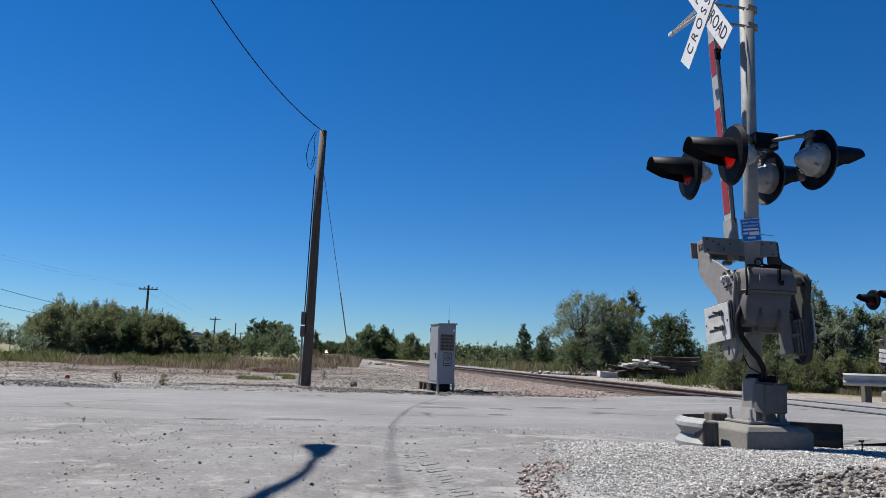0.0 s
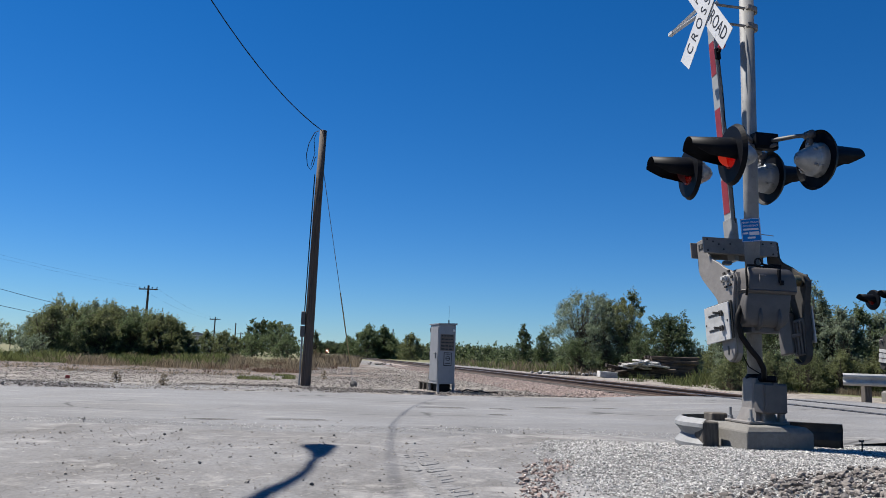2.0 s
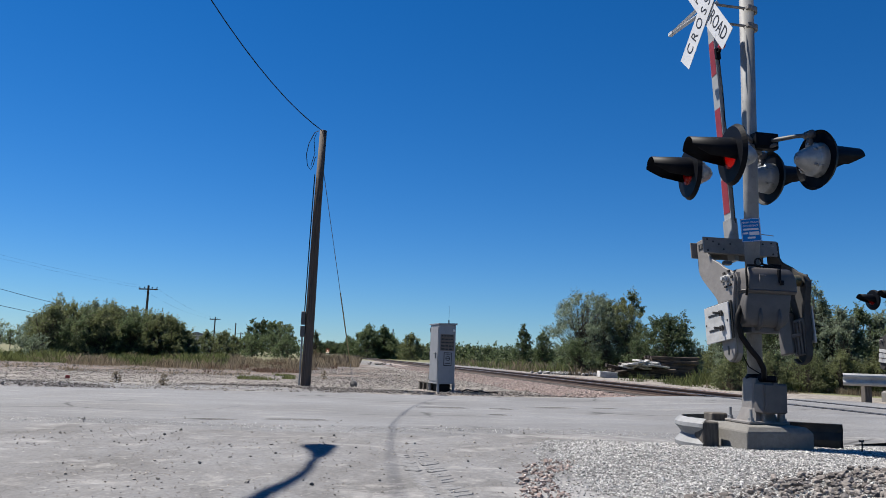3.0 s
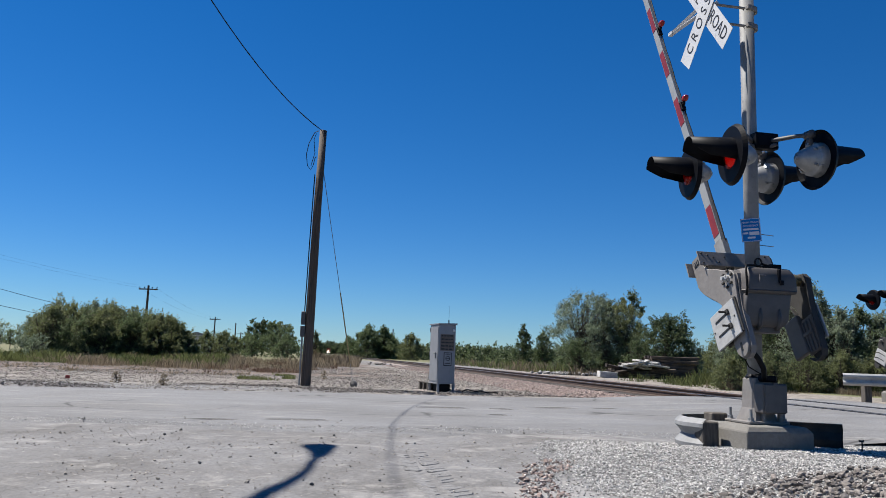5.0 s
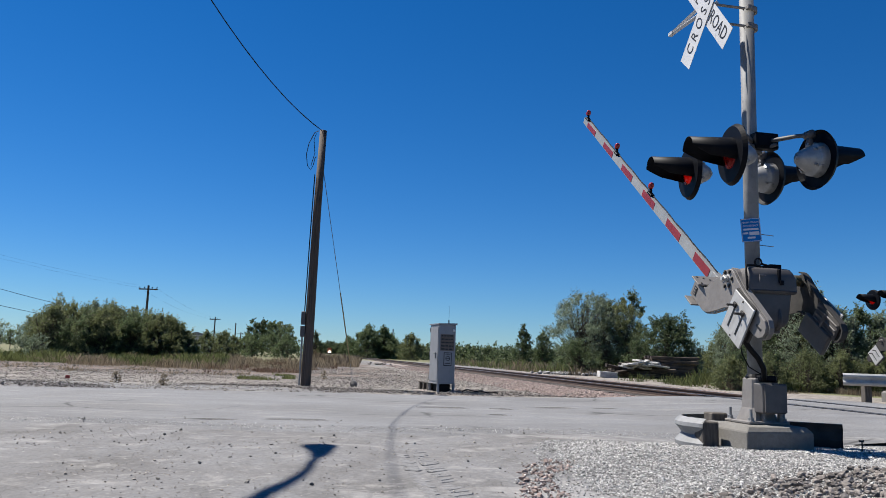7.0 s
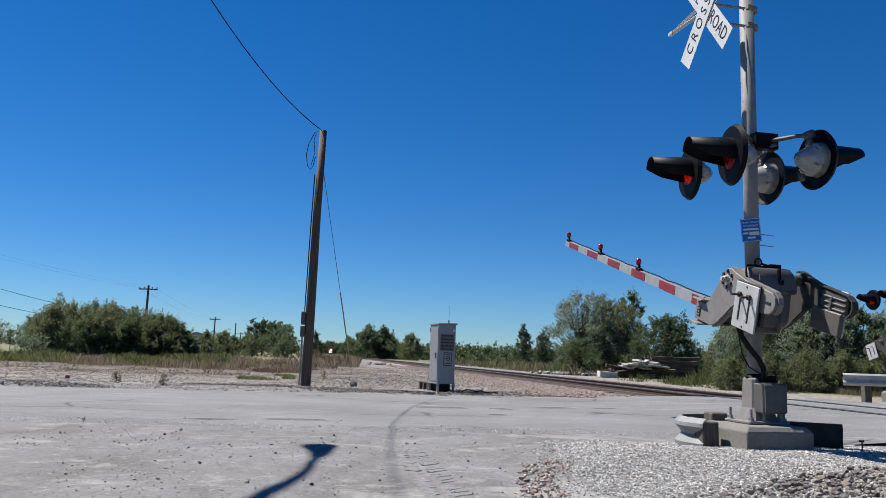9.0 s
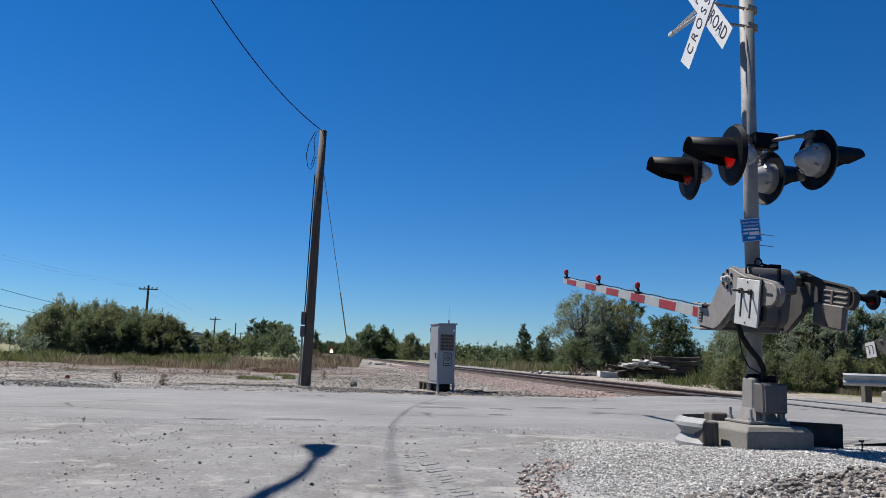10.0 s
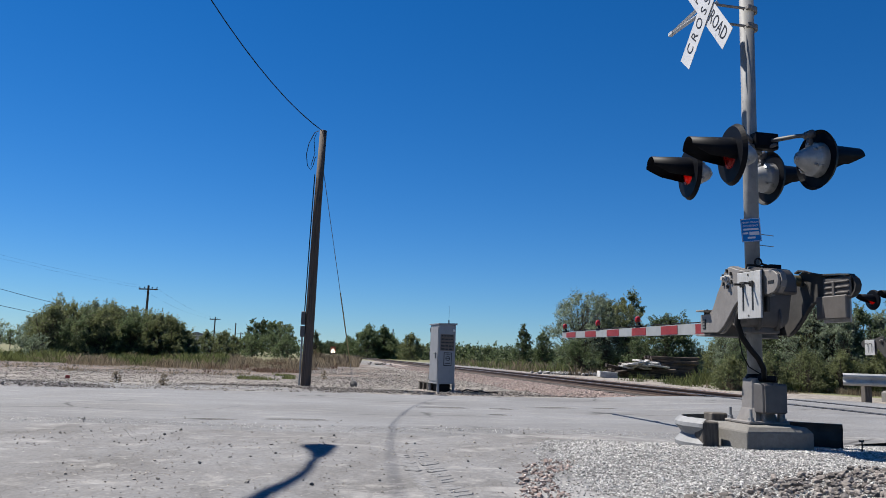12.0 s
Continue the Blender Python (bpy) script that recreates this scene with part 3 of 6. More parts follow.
def gate_arm(parent):
    """Levers, counterweights and boom; the boom points along +y when down, the pivot is at the origin."""
    bm = bmesh.new()
    # cross channel that carries the boom
    for z in (-0.290, -0.535):
        box(bm, (-0.005, 0.418, z), (0.83, 0.165, 0.016), 0.003)
    box(bm, (0.05, 0.395, -0.412), (0.76, 0.014, 0.228), 0.002)
    for z in (-0.318, -0.507):
        box(bm, (0.05, 0.494, z), (0.76, 0.012, 0.040), 0.002)
    box(bm, (-0.10, 0.27, -0.40), (0.08, 0.04, 0.06), 0.004)
    arm = part("gate_arm", bm, M["cast"], parent, "grey steel gate arm with red and white boom")
    arm.matrix_basis = Matrix.Translation(PIVOT)
    for x, yy in ((-0.375, 0.475), (-0.31, 0.455), (-0.375, 0.36), (-0.25, 0.43), (-0.20, 0.38), (-0.12, 0.44), (0.17, 0.40), (0.25, 0.46), (0.35, 0.475), (0.36, 0.36)):
        bm = bmesh.new()
        lathe(bm, [(0.0, 0.008), (0.009, 0.007), (0.012, 0.0)], 6, "Z", (x, yy, -0.283))
        part("channel_bolt", bm, M["grime_shade"], arm, "dark bolt head on the cross channel")
    for x in (-0.35, 0.45):
        s = 1 if x > 0 else -1
        bm = bmesh.new()
        slab(bm, LEVER, "X", x - 0.014, x + 0.014)
        bmesh.ops.bevel(bm, geom=list(bm.edges), offset=0.004, segments=1, affect="EDGES")
        # the far lever and rim match the near ones, shade put into their colour
        part("lever", bm, M["cast"] if x < 0 else M["grime_shade"], arm, "cast grey lever with a ring of bolts")
        bm = bmesh.new()
        flange(bm, LEVER[10:21], x - 0.014 * s, x - 0.062 * s, 0.014)
        flange(bm, LEVER[2:10], x - 0.014 * s, x - 0.050 * s, 0.014)
        part("lever_rim", bm, M["cast"] if x < 0 else M["grime_shade"], arm, "rolled edge of the lever")
        bm = bmesh.new()
        lathe(bm, [(0.0, 0.085 * s), (0.020, 0.083 * s), (0.022, 0.045 * s), (0.034, 0.042 * s), (0.036, 0.016 * s), (0.046, 0.014 * s)], 14, "X", (x, 0, 0))
        box(bm, (x + 0.05 * s, 0.0, 0.0), (0.022, 0.055, 0.055), 0.006)
        part("pivot_bolt", bm, M["plate"] if s < 0 else M["cast"], arm, "pale pivot bolt")
        for k in range(6):
            a = math.pi / 3 * k + 0.45
            bm = bmesh.new()
            box(bm, (x + 0.02 * s, 0.078 * math.cos(a), 0.078 * math.sin(a)), (0.022, 0.020, 0.034), 0.003)
            part("bolt", bm, M["grime_shade"], arm, "dark bolt round the pivot")
        if x < 0:
            for xx, dy, dz, mt, lb in ((-0.397, 0.0, 0.0, "plate", "pale grey counterweight plate with two slots"), (-0.376, 0.012, 0.014, "grime_shade", "dark inner counterweight plate")):
                bm = bmesh.new()
                box(bm, (xx, -0.405 + dy, -0.185 + dz), (0.018, 0.36, 0.425), 0.004)
                part("counterweight", bm, M[mt], arm, lb)
            bm = bmesh.new()
            box(bm, (x + 0.035, -0.42, -0.17), (0.035, 0.30, 0.34), 0.008)
            part("counterweight", bm, M["grime_shade"], arm, "dark inner counterweight plate")
            for yy in (-0.32, -0.465):
                bm = bmesh.new()
                box(bm, (-0.408, yy, -0.205), (0.006, 0.022, 0.235), 0.002)
                part("slot", bm, M["letter"], arm, "dark slot in the counterweight")
                bm = bmesh.new()
                tube(bm, [(-0.40, yy, -0.085), (-0.50, yy, -0.085)], 0.011, 8)
                box(bm, (-0.421, yy, -0.085), (0.022, 0.050, 0.050), 0.005)
                part("slot_bolt", bm, M["grime_shade"], arm, "dark threaded bolt in a slot")
            for yy, zz in ((-0.40, 0.0), (-0.40, -0.37)):
                bm = bmesh.new()
                lathe(bm, [(0.0, -0.412), (0.009, -0.411), (0.010, -0.405)], 8, "X", (0, yy, zz))
                part("rivet", bm, M["grime_shade"], arm)
            bm = bmesh.new()
            box(bm, (-0.366, -0.675, -0.085), (0.004, 0.085, 0.026), 0.001)
            part("slot", bm, M["letter"], arm, "dark slot in the lever")
        else:
            bm = bmesh.new()
            box(bm, (x + 0.052, -0.405, -0.185), (0.018, 0.36, 0.425), 0.004)
            part("counterweight", bm, M["plate"], arm, "pale grey counterweight plate with two slots")
            bm = bmesh.new()
            box(bm, (x + 0.028, -0.40, -0.17), (0.026, 0.32, 0.36), 0.006)
            part("counterweight", bm, M["grime_shade"], arm, "dark inner counterweight plate")
            for yy in (-0.32, -0.465):
                bm = bmesh.new()
                box(bm, (x + 0.062, yy, -0.205), (0.006, 0.022, 0.235), 0.002)
                part("slot", bm, M["letter"], arm, "dark slot in the counterweight")
                bm = bmesh.new()
                tube(bm, [(x + 0.05, yy, -0.085), (x + 0.15, yy, -0.085)], 0.011, 8)
                part("slot_bolt", bm, M["grime_shade"], arm, "dark threaded bolt in a slot")
            bm = bmesh.new()
            box(bm, (x - 0.045, -0.47, -0.265), (0.05, 0.40, 0.215), 0.010)
            # block and slotted plate take a darker grey that holds their shade
            part("counterweight", bm, M["housing"], arm, "grey counterweight block under the lever")
            bm = bmesh.new()
            box(bm, (x - 0.030, -0.52, -0.085), (0.030, 0.36, 0.205), 0.012)
            part("counterweight", bm, M["housing"], arm, "grey slotted counterweight plate")
            for zz in (-0.035, -0.085, -0.135):
                bm = bmesh.new()
                box(bm, (x - 0.050, -0.53, zz), (0.016, 0.31, 0.018), 0.005)
                part("plate_rib", bm, M["housing"], arm)
            bm = bmesh.new()
            box(bm, (x - 0.055, -0.50, -0.10), (0.02, 0.035, 0.15), 0.005)
            part("slot_bolt", bm, M["housing"], arm, "grey bolt across the slots")
        bm = bmesh.new()
        box(bm, (x + 0.017 * s, 0.43, -0.42), (0.006, 0.055, 0.095))
        part("rating_plate", bm, M["letter"], arm, "small dark rating plate")
        for zz in (-0.39, -0.42, -0.45):
            bm = bmesh.new()
            box(bm, (x + 0.022 * s, 0.43, zz), (0.004, 0.034, 0.011))
            part("writing_bar", bm, M["cast"], arm)
    # boom: tapered, hollow look from a proud rim
    Y0, Y1 = 0.30, 5.46
    def half(y):
        return 0.064 - 0.017 * (y - Y0) / (Y1 - Y0)
    def z_at(y):
        return -0.437
    bm = bmesh.new()
    prev = None
    for y in np.linspace(Y0, Y1, 13):
        h = half(y)
        ring = [bm.verts.new((dx, y, z_at(y) + dz)) for dx, dz in ((-0.022, -h), (0.022, -h), (0.022, h), (-0.022, h))]
        if prev:
            for k in range(4):
                bm.faces.new((prev[k], prev[(k + 1) % 4], ring[(k + 1) % 4], ring[k]))
        else:
            bm.faces.new(ring)
        prev = ring
    bm.faces.new(list(reversed(prev)))
    bmesh.ops.recalc_face_normals(bm, faces=bm.faces)
    part("boom", bm, M["boomwhite"], arm, "white tapered boom")
    for i in range(6):
        a = 1.205 + 0.8128 * i - 0.4064
        b = a + 0.4064
        a = max(a, 0.82)
        for x in (-0.0245, 0.0245):
            bm = bmesh.new()
            vs = []
            for y, sgn in ((a, -1), (b, -1), (b, 1), (a, 1)):
                vs.append((y, z_at(y) + sgn * (half(y) - 0.008)))
            slab(bm, vs, "X", x - 0.0015, x + 0.0015)
            part("stripe", bm, M["red"], arm, "red reflective stripe")
    # clamp and saddle at the root of the boom
    bm = bmesh.new()
    box(bm, (-0.03, 0.60, -0.437), (0.016, 0.30, 0.15), 0.004)
    box(bm, (0.03, 0.60, -0.437), (0.016, 0.30, 0.15), 0.004)
    box(bm, (0.0, 0.60, -0.362), (0.07, 0.24, 0.012), 0.003)
    part("saddle", bm, M["galv"], arm, "galvanised clamp at the root of the boom")
    # wire along the top edge
    bm = bmesh.new()
    pts = [(0.03, 0.44, -0.40), (0.03, 0.56, -0.365), (0.012, 0.70, -0.362)]
    for k in range(1, 28):
        y = 0.70 + k * 0.17
        pts.append((0.012, y, z_at(y) + half(y) + 0.008 + 0.012 * abs(math.sin(k * 0.9)) ))
    tube(bm, pts, 0.007, 6)
    part("wire", bm, M["cable"], arm, "black cable on the boom")
    for y, tall in ((1.205 + 1.50, 0.12), (1.205 + 2.82, 0.12), (5.40, 0.115)):
        bm = bmesh.new()
        z = z_at(y) + half(y)
        tube(bm, [(0, y - 0.04, z), (0, y - 0.04, z + 0.05), (0, y, z + 0.07)], 0.018, 8)
        box(bm, (0, y - 0.05, z + 0.012), (0.06, 0.13, 0.03), 0.005)
        part("lamp_bracket", bm, M["black"], arm, "black bracket of a boom lamp")
        bm = bmesh.new()
        lathe(bm, [(0.0, -0.034), (0.024, -0.032), (0.038, -0.022), (0.043, 0.0), (0.038, 0.022), (0.024, 0.032), (0.0, 0.034)], 16, "X", (0, y, z + tall - 0.02))
        bmesh.ops.scale(bm, vec=(1, 0.78, 1.15), space=Matrix.Translation((0, -y, -(z + tall - 0.02))), verts=bm.verts)
        part("boom_lamp", bm, M["armred"], arm, "small red boom lamp", True)
    return arm


def crossing_signal(m):
    sig = thing("crossing_signal", m, "grey railroad crossing signal mast with lamps, crossbuck and gate", "crossing signal", "crossing signals")
    bm = bmesh.new()
    tube(bm, [(-0.025, 0, 0.66), (-0.025, 0, 4.95)], 0.0705, 28)
    part("mast", bm, M["galv"], sig, "round galvanised mast", True)
    bm = bmesh.new()
    lathe(bm, [(0.0, 4.95), (0.074, 4.95), (0.074, 4.97), (0.04, 5.0), (0.0, 5.01)], 24, "Z")
    part("mast_cap", bm, M["cast"], sig, "", True)
    # cast base
    bm = bmesh.new()
    prev = None
    for z, h in ((0.30, 0.15), (0.335, 0.138), (0.42, 0.110), (0.58, 0.102), (0.685, 0.098), (0.70, 0.09)):
        c = h * 0.75
        pts = [(-h, -c), (-c, -h), (c, -h), (h, -c), (h, c), (c, h), (-c, h), (-h, c)]
        ring = [bm.verts.new((x - 0.02, y - 0.01, z)) for x, y in pts]
        if prev:
            for k in range(8):
                bm.faces.new((prev[k], prev[(k + 1) % 8], ring[(k + 1) % 8], ring[k]))
        prev = ring
    bm.faces.new(prev)
    part("base", bm, M["cast"], sig, "tapered cast base of the mast")
    bm = bmesh.new()
    box(bm, (-0.02, 0, 0.288), (0.42, 0.42, 0.026), 0.006)
    part("base_plate", bm, M["cast"], sig, "square base plate")
    for x in (-0.19, 0.15):
        for y in (-0.17, 0.17):
            bm = bmesh.new()
            tube(bm, [(x, y, 0.25), (x, y, 0.41)], 0.014, 8)
            lathe(bm, [(0.0, 0.333), (0.028, 0.333), (0.028, 0.308), (0.034, 0.306), (0.034, 0.301), (0.0, 0.301)], 6, "Z", (x, y, 0))
            part("anchor_bolt", bm, M["galv"], sig)
    bm = bmesh.new()
    box(bm, (0.005, -0.185, 0.515), (0.25, 0.15, 0.275), 0.025, None, 3)
    jb = part("junction_box", bm, M["housing"], sig, "rounded grey junction box on the base")
    bm = bmesh.new()
    box(bm, (0.005, -0.268, 0.515), (0.225, 0.02, 0.25), 0.009, None, 2)
    box(bm, (0.005, -0.262, 0.65), (0.05, 0.03, 0.02), 0.004)
    part("lid", bm, M["housing"], jb)
    for x, y in ((-0.06, -0.17), (0.105, -0.18)):
        bm = bmesh.new()
        box(bm, (x, y, 0.345), (0.035, 0.045, 0.10), 0.006)
        part("box_foot", bm, M["cast"], sig)
    # gate mechanism housing
    def shell(levels, soft, name, parent, label=""):
        """A casting from rectangles (z, x0, x1, front, back) stacked upwards."""
        bm = bmesh.new()
        rings = [[bm.verts.new((x, y, z)) for x, y in ((x0, yf), (x1, yf), (x1, yb), (x0, yb))] for z, x0, x1, yf, yb in levels]
        for a, b in zip(rings, rings[1:]):
            for k in range(4):
                bm.faces.new((a[k], a[(k + 1) % 4], b[(k + 1) % 4], b[k]))
        bm.faces.new(list(reversed(rings[0])))
        bm.faces.new(rings[-1])
        bmesh.ops.bevel(bm, geom=list(bm.edges), offset=soft, segments=4, affect="EDGES", profile=0.5)
        bmesh.ops.recalc_face_normals(bm, faces=bm.faces)
        return part(name, bm, M["housing"], parent, label, True)

    mech = shell([(1.175, -0.245, 0.115, -0.27, -0.05), (1.225, -0.295, 0.150, -0.30, -0.03), (1.36, -0.305, 0.165, -0.305, -0.03), (1.50, -0.285, 0.185, -0.305, -0.03)], 0.026, "mechanism_housing", sig, "weathered grey gate mechanism housing")
    shell([(1.485, -0.300, 0.225, -0.335, -0.02), (1.54, -0.300, 0.225, -0.340, -0.01), (1.66, -0.285, 0.222, -0.325, 0.0), (1.735, -0.250, 0.190, -0.280, 0.0)], 0.030, "housing_cover", mech, "rounded grey cover of the mechanism")
    for x in (-0.155, 0.045):
        bm = bmesh.new()
        slab(bm, [(-0.30, 1.36), (-0.335, 1.27), (-0.325, 1.19), (-0.27, 1.14), (-0.20, 1.15), (-0.20, 1.30)], "X", x - 0.016, x + 0.016)
        bmesh.ops.bevel(bm, geom=list(bm.edges), offset=0.008, segments=2, affect="EDGES")
        part("rib", bm, M["housing"], mech, "", True)
    bm = bmesh.new()
    box(bm, (-0.06, -0.14, 1.15), (0.30, 0.20, 0.06), 0.015, None, 2)
    part("mounting_foot", bm, M["housing"], mech)
    bm = bmesh.new()
    tube(bm, [(-0.302, -0.315, 1.46), (-0.304, -0.335, 1.52), (-0.304, -0.325, 1.66), (-0.295, -0.305, 1.72), (-0.265, -0.270, 1.752), (-0.17, -0.235, 1.758), (-0.08, -0.20, 1.755)], 0.011, 8)
    part("gasket", bm, M["cable"], mech, "black rubber gasket along the cover edge", True)
    for c, d in (((0.085, -0.16, 1.757), (0.12, 0.10, 0.05)), ((0.03, -0.14, 1.750), (0.20, 0.16, 0.02)), ((0.035, -0.328, 1.655), (0.026, 0.03, 0.13)), ((0.045, -0.352, 1.590), (0.034, 0.02, 0.045))):
        bm = bmesh.new()
        box(bm, c, d, 0.008, None, 2)
        part("latch", bm, M["black"], mech, "dark latch fitting")
    bm = bmesh.new()
    for c, d in (((-0.145, -0.339, 1.655), (0.07, 0.006, 0.007)), ((-0.178, -0.341, 1.622), (0.007, 0.006, 0.07))):
        box(bm, c, d)
    part("cast_mark", bm, M["cast"], mech, "worn edge of a small cast frame")
    bm = bmesh.new()
    ringpts = [(-0.09 + 0.036 * math.cos(a), -0.19, 1.795 + 0.036 * math.sin(a)) for a in np.linspace(0, 2 * math.pi, 17)]
    tube(bm, ringpts, 0.009, 6)
    part("lifting_eye", bm, M["black"], mech, "dark lifting ring")
    bm = bmesh.new()
    tube(bm, [(-0.05, -0.19, 1.78), (0.0, -0.20, 1.765), (0.05, -0.20, 1.77)], 0.012, 6)
    part("cable", bm, M["cable"], mech, "", True)
    bm = bmesh.new()
    tube(bm, [(-0.36, PIVOT.y, PIVOT.z), (0.46, PIVOT.y, PIVOT.z)], 0.035, 16)
    part("shaft", bm, M["cast"], mech, "", True)
    bm = bmesh.new()
    tube(bm, [(0.36, PIVOT.y, PIVOT.z + 0.02), (0.42, PIVOT.y, PIVOT.z + 0.02)], 0.055, 16)
    part("bearing", bm, M["brass"], mech, "dull brass bearing ring")
    bm = bmesh.new()
    tube(bm, [(-0.30, PIVOT.y, PIVOT.z), (-0.335, PIVOT.y, PIVOT.z)], 0.05, 16)
    part("bearing", bm, M["housing"], mech, "grey bearing ring")
    for z in (1.26, 1.66):
        bm = bmesh.new()
        lathe(bm, [(0.07, -0.03), (0.095, -0.03), (0.095, 0.03), (0.07, 0.03)], 20, "Z", (-0.02, 0, z))
        part("mast_clamp", bm, M["cast"], sig)
    # conduit from the mechanism to the base
    bm = bmesh.new()
    pts = [(-0.29, -0.20, 1.36), (-0.335, -0.22, 1.28), (-0.34, -0.22, 1.20), (-0.30, -0.22, 1.08), (-0.22, -0.21, 0.98), (-0.12, -0.20, 0.88), (-0.055, -0.18, 0.79), (-0.03, -0.15, 0.68)]
    fine = []
    for i in range(len(pts) - 1):
        a, b = Vector(pts[i]), Vector(pts[i + 1])
        for k in range(3):
            fine.append(a.lerp(b, k / 3))
    fine.append(Vector(pts[-1]))
    tube(bm, fine, 0.026, 10)
    part("conduit", bm, M["cable"], sig, "black rubber conduit", True)
    bm = bmesh.new()
    tube(bm, [(-0.27, -0.16, 1.30), (-0.30, -0.17, 1.10), (-0.26, -0.16, 0.92), (-0.18, -0.14, 0.80), (-0.06, -0.12, 0.745), (0.02, -0.12, 0.72)], 0.006, 6)
    part("thin_cable", bm, M["cable"], sig, "thin black cable hanging to the base")
    bm = bmesh.new()
    lathe(bm, [(0.072, 0.68), (0.092, 0.68), (0.092, 0.71), (0.072, 0.735)], 20, "Z", (-0.025, 0, 0))
    box(bm, (0.02, -0.11, 0.695), (0.17, 0.10, 0.06), 0.015)
    part("collar", bm, M["black"], sig, "dark collar at the foot of the mast")
    # lamps
    bm = bmesh.new()
    box(bm, (0.06, -0.115, 3.015), (0.25, 0.11, 0.165), 0.02, None, 2)
    box(bm, (0.06, -0.172, 3.015), (0.20, 0.012, 0.12), 0.005)
    part("lamp_junction_box", bm, M["black"], sig, "dark junction box behind the lamps")
    bm = bmesh.new()
    lathe(bm, [(0.072, 2.91), (0.092, 2.91), (0.092, 3.09), (0.072, 3.09)], 20, "Z")
    part("lamp_clamp", bm, M["cast"], sig)
    for x, y, z, side in ((-0.521, -0.45, 2.750, -1), (-0.447, 0.45, 2.795, -1), (0.405, -0.45, 2.775, 1), (0.50, 0.45, 2.805, 1)):
        bm = bmesh.new()
        inx = x - side * 0.09
        tube(bm, [(0.06 * side, y * 0.2, 3.02), (inx * 0.75, y * 0.8, z + 0.245), (inx, y, z + 0.24), (inx, y, z + 0.20), (inx, y, z + 0.13)], [0.024, 0.020, 0.022, 0.028, 0.040], 10)
        tube(bm, [(inx, y - 0.045, z + 0.24), (inx, y + 0.045, z + 0.24)], 0.042, 12)
        tube(bm, [(0.05 * side, y * 0.25, 2.95), (inx * 0.45, y * 0.45, z + 0.20)], [0.030, 0.018], 8)
        part("lamp_bracket_arm", bm, M["housing"], sig, "grey cast lamp bracket", True)
        flasher(sig, x, y, z, side)
    # crossbuck with its brackets
    face = Matrix.Translation((-0.47, -0.02, 4.39)) @ Matrix(((0, 0, -1, 0), (-1, 0, 0, 0), (0, 1, 0, 0), (0, 0, 0, 1)))
    crossbuck(sig, face, "white crossbuck sign with black capitals")
    bm = bmesh.new()
    for za, zb in ((4.60, 4.53), (4.48, 4.52)):
        tube(bm, [(-0.36, 0.0, za), (-0.38, 0.92, zb)], 0.026, 4)
    box(bm, (-0.38, 0.90, 4.525), (0.05, 0.09, 0.04), 0.004)
    part("brace", bm, M["white"], sig, "pale angle brace behind the crossbuck")
    for z in (4.24, 4.43):
        bm = bmesh.new()
        lathe(bm, [(0.07, z - 0.025), (0.084, z - 0.025), (0.084, z + 0.025), (0.07, z + 0.025)], 18, "Z")
        box(bm, (-0.05, -0.085, z), (0.05, 0.05, 0.05), 0.006)
        box(bm, (-0.25, -0.05, z), (0.34, 0.035, 0.012))
        part("crossbuck_bracket", bm, M["cast"], sig, "galvanised strap bracket")
    # blue notice on the mast, turned to the road
    bm = bmesh.new()
    box(bm, (0, 0, 0), (0.18, 0.23, 0.004), 0.001)
    note = part("notice_plate", bm, M["blue"], sig, "small blue notice plate with white writing")
    note.matrix_basis = Matrix.Translation((-0.085, -0.078, 2.125)) @ Matrix.Rotation(radians(-24), 4, "Z") @ Matrix.Rotation(radians(90), 4, "X") @ Matrix.Rotation(radians(4), 4, "Z")
    rim = bmesh.new()
    for c, s in (((0, 0.110, 0.003), (0.17, 0.004, 0.001)), ((0, -0.110, 0.003), (0.17, 0.004, 0.001)), ((0.085, 0, 0.003), (0.004, 0.22, 0.001)), ((-0.085, 0, 0.003), (0.004, 0.22, 0.001))):
        box(rim, c, s)
    part("notice_rim", rim, M["paper"], note, "thin white border")
    for wd, y in (("REPORT PROBLEM", 0.075), ("OR EMERGENCY", 0.042)):
        text_part("lettering", wd, 0.026, M["paper"], note, Matrix.Translation((0, y, 0.003)), 0.72)
    bars = bmesh.new()
    for y, wdt in ((0.008, 0.14), (-0.075, 0.07)):
        box(bars, (0, y, 0.003), (wdt, 0.018, 0.001))
    box(bars, (-0.05, -0.03, 0.003), (0.045, 0.018, 0.001))
    box(bars, (0.028, -0.034, 0.003), (0.09, 0.034, 0.001))
    part("writing_bars", bars, M["paper"], note, "plain white writing bars")
    for z in (2.11, 2.0):
        bm = bmesh.new()
        tube(bm, [(0.06, 0.02, z), (0.24, 0.04, z - 0.005)], 0.004, 6)
        part("strap_end", bm, M["galv"], sig, "thin loose strap end")
    gate_arm(sig)
    return sig


SIGNAL = crossing_signal(pose(3.07, 7.45, 0.0, 0, 0, 11.15))
FAR_SIGNAL = copy_thing(SIGNAL, pose(12.56, 21.0, 0.0, 0, 0, 191.15))


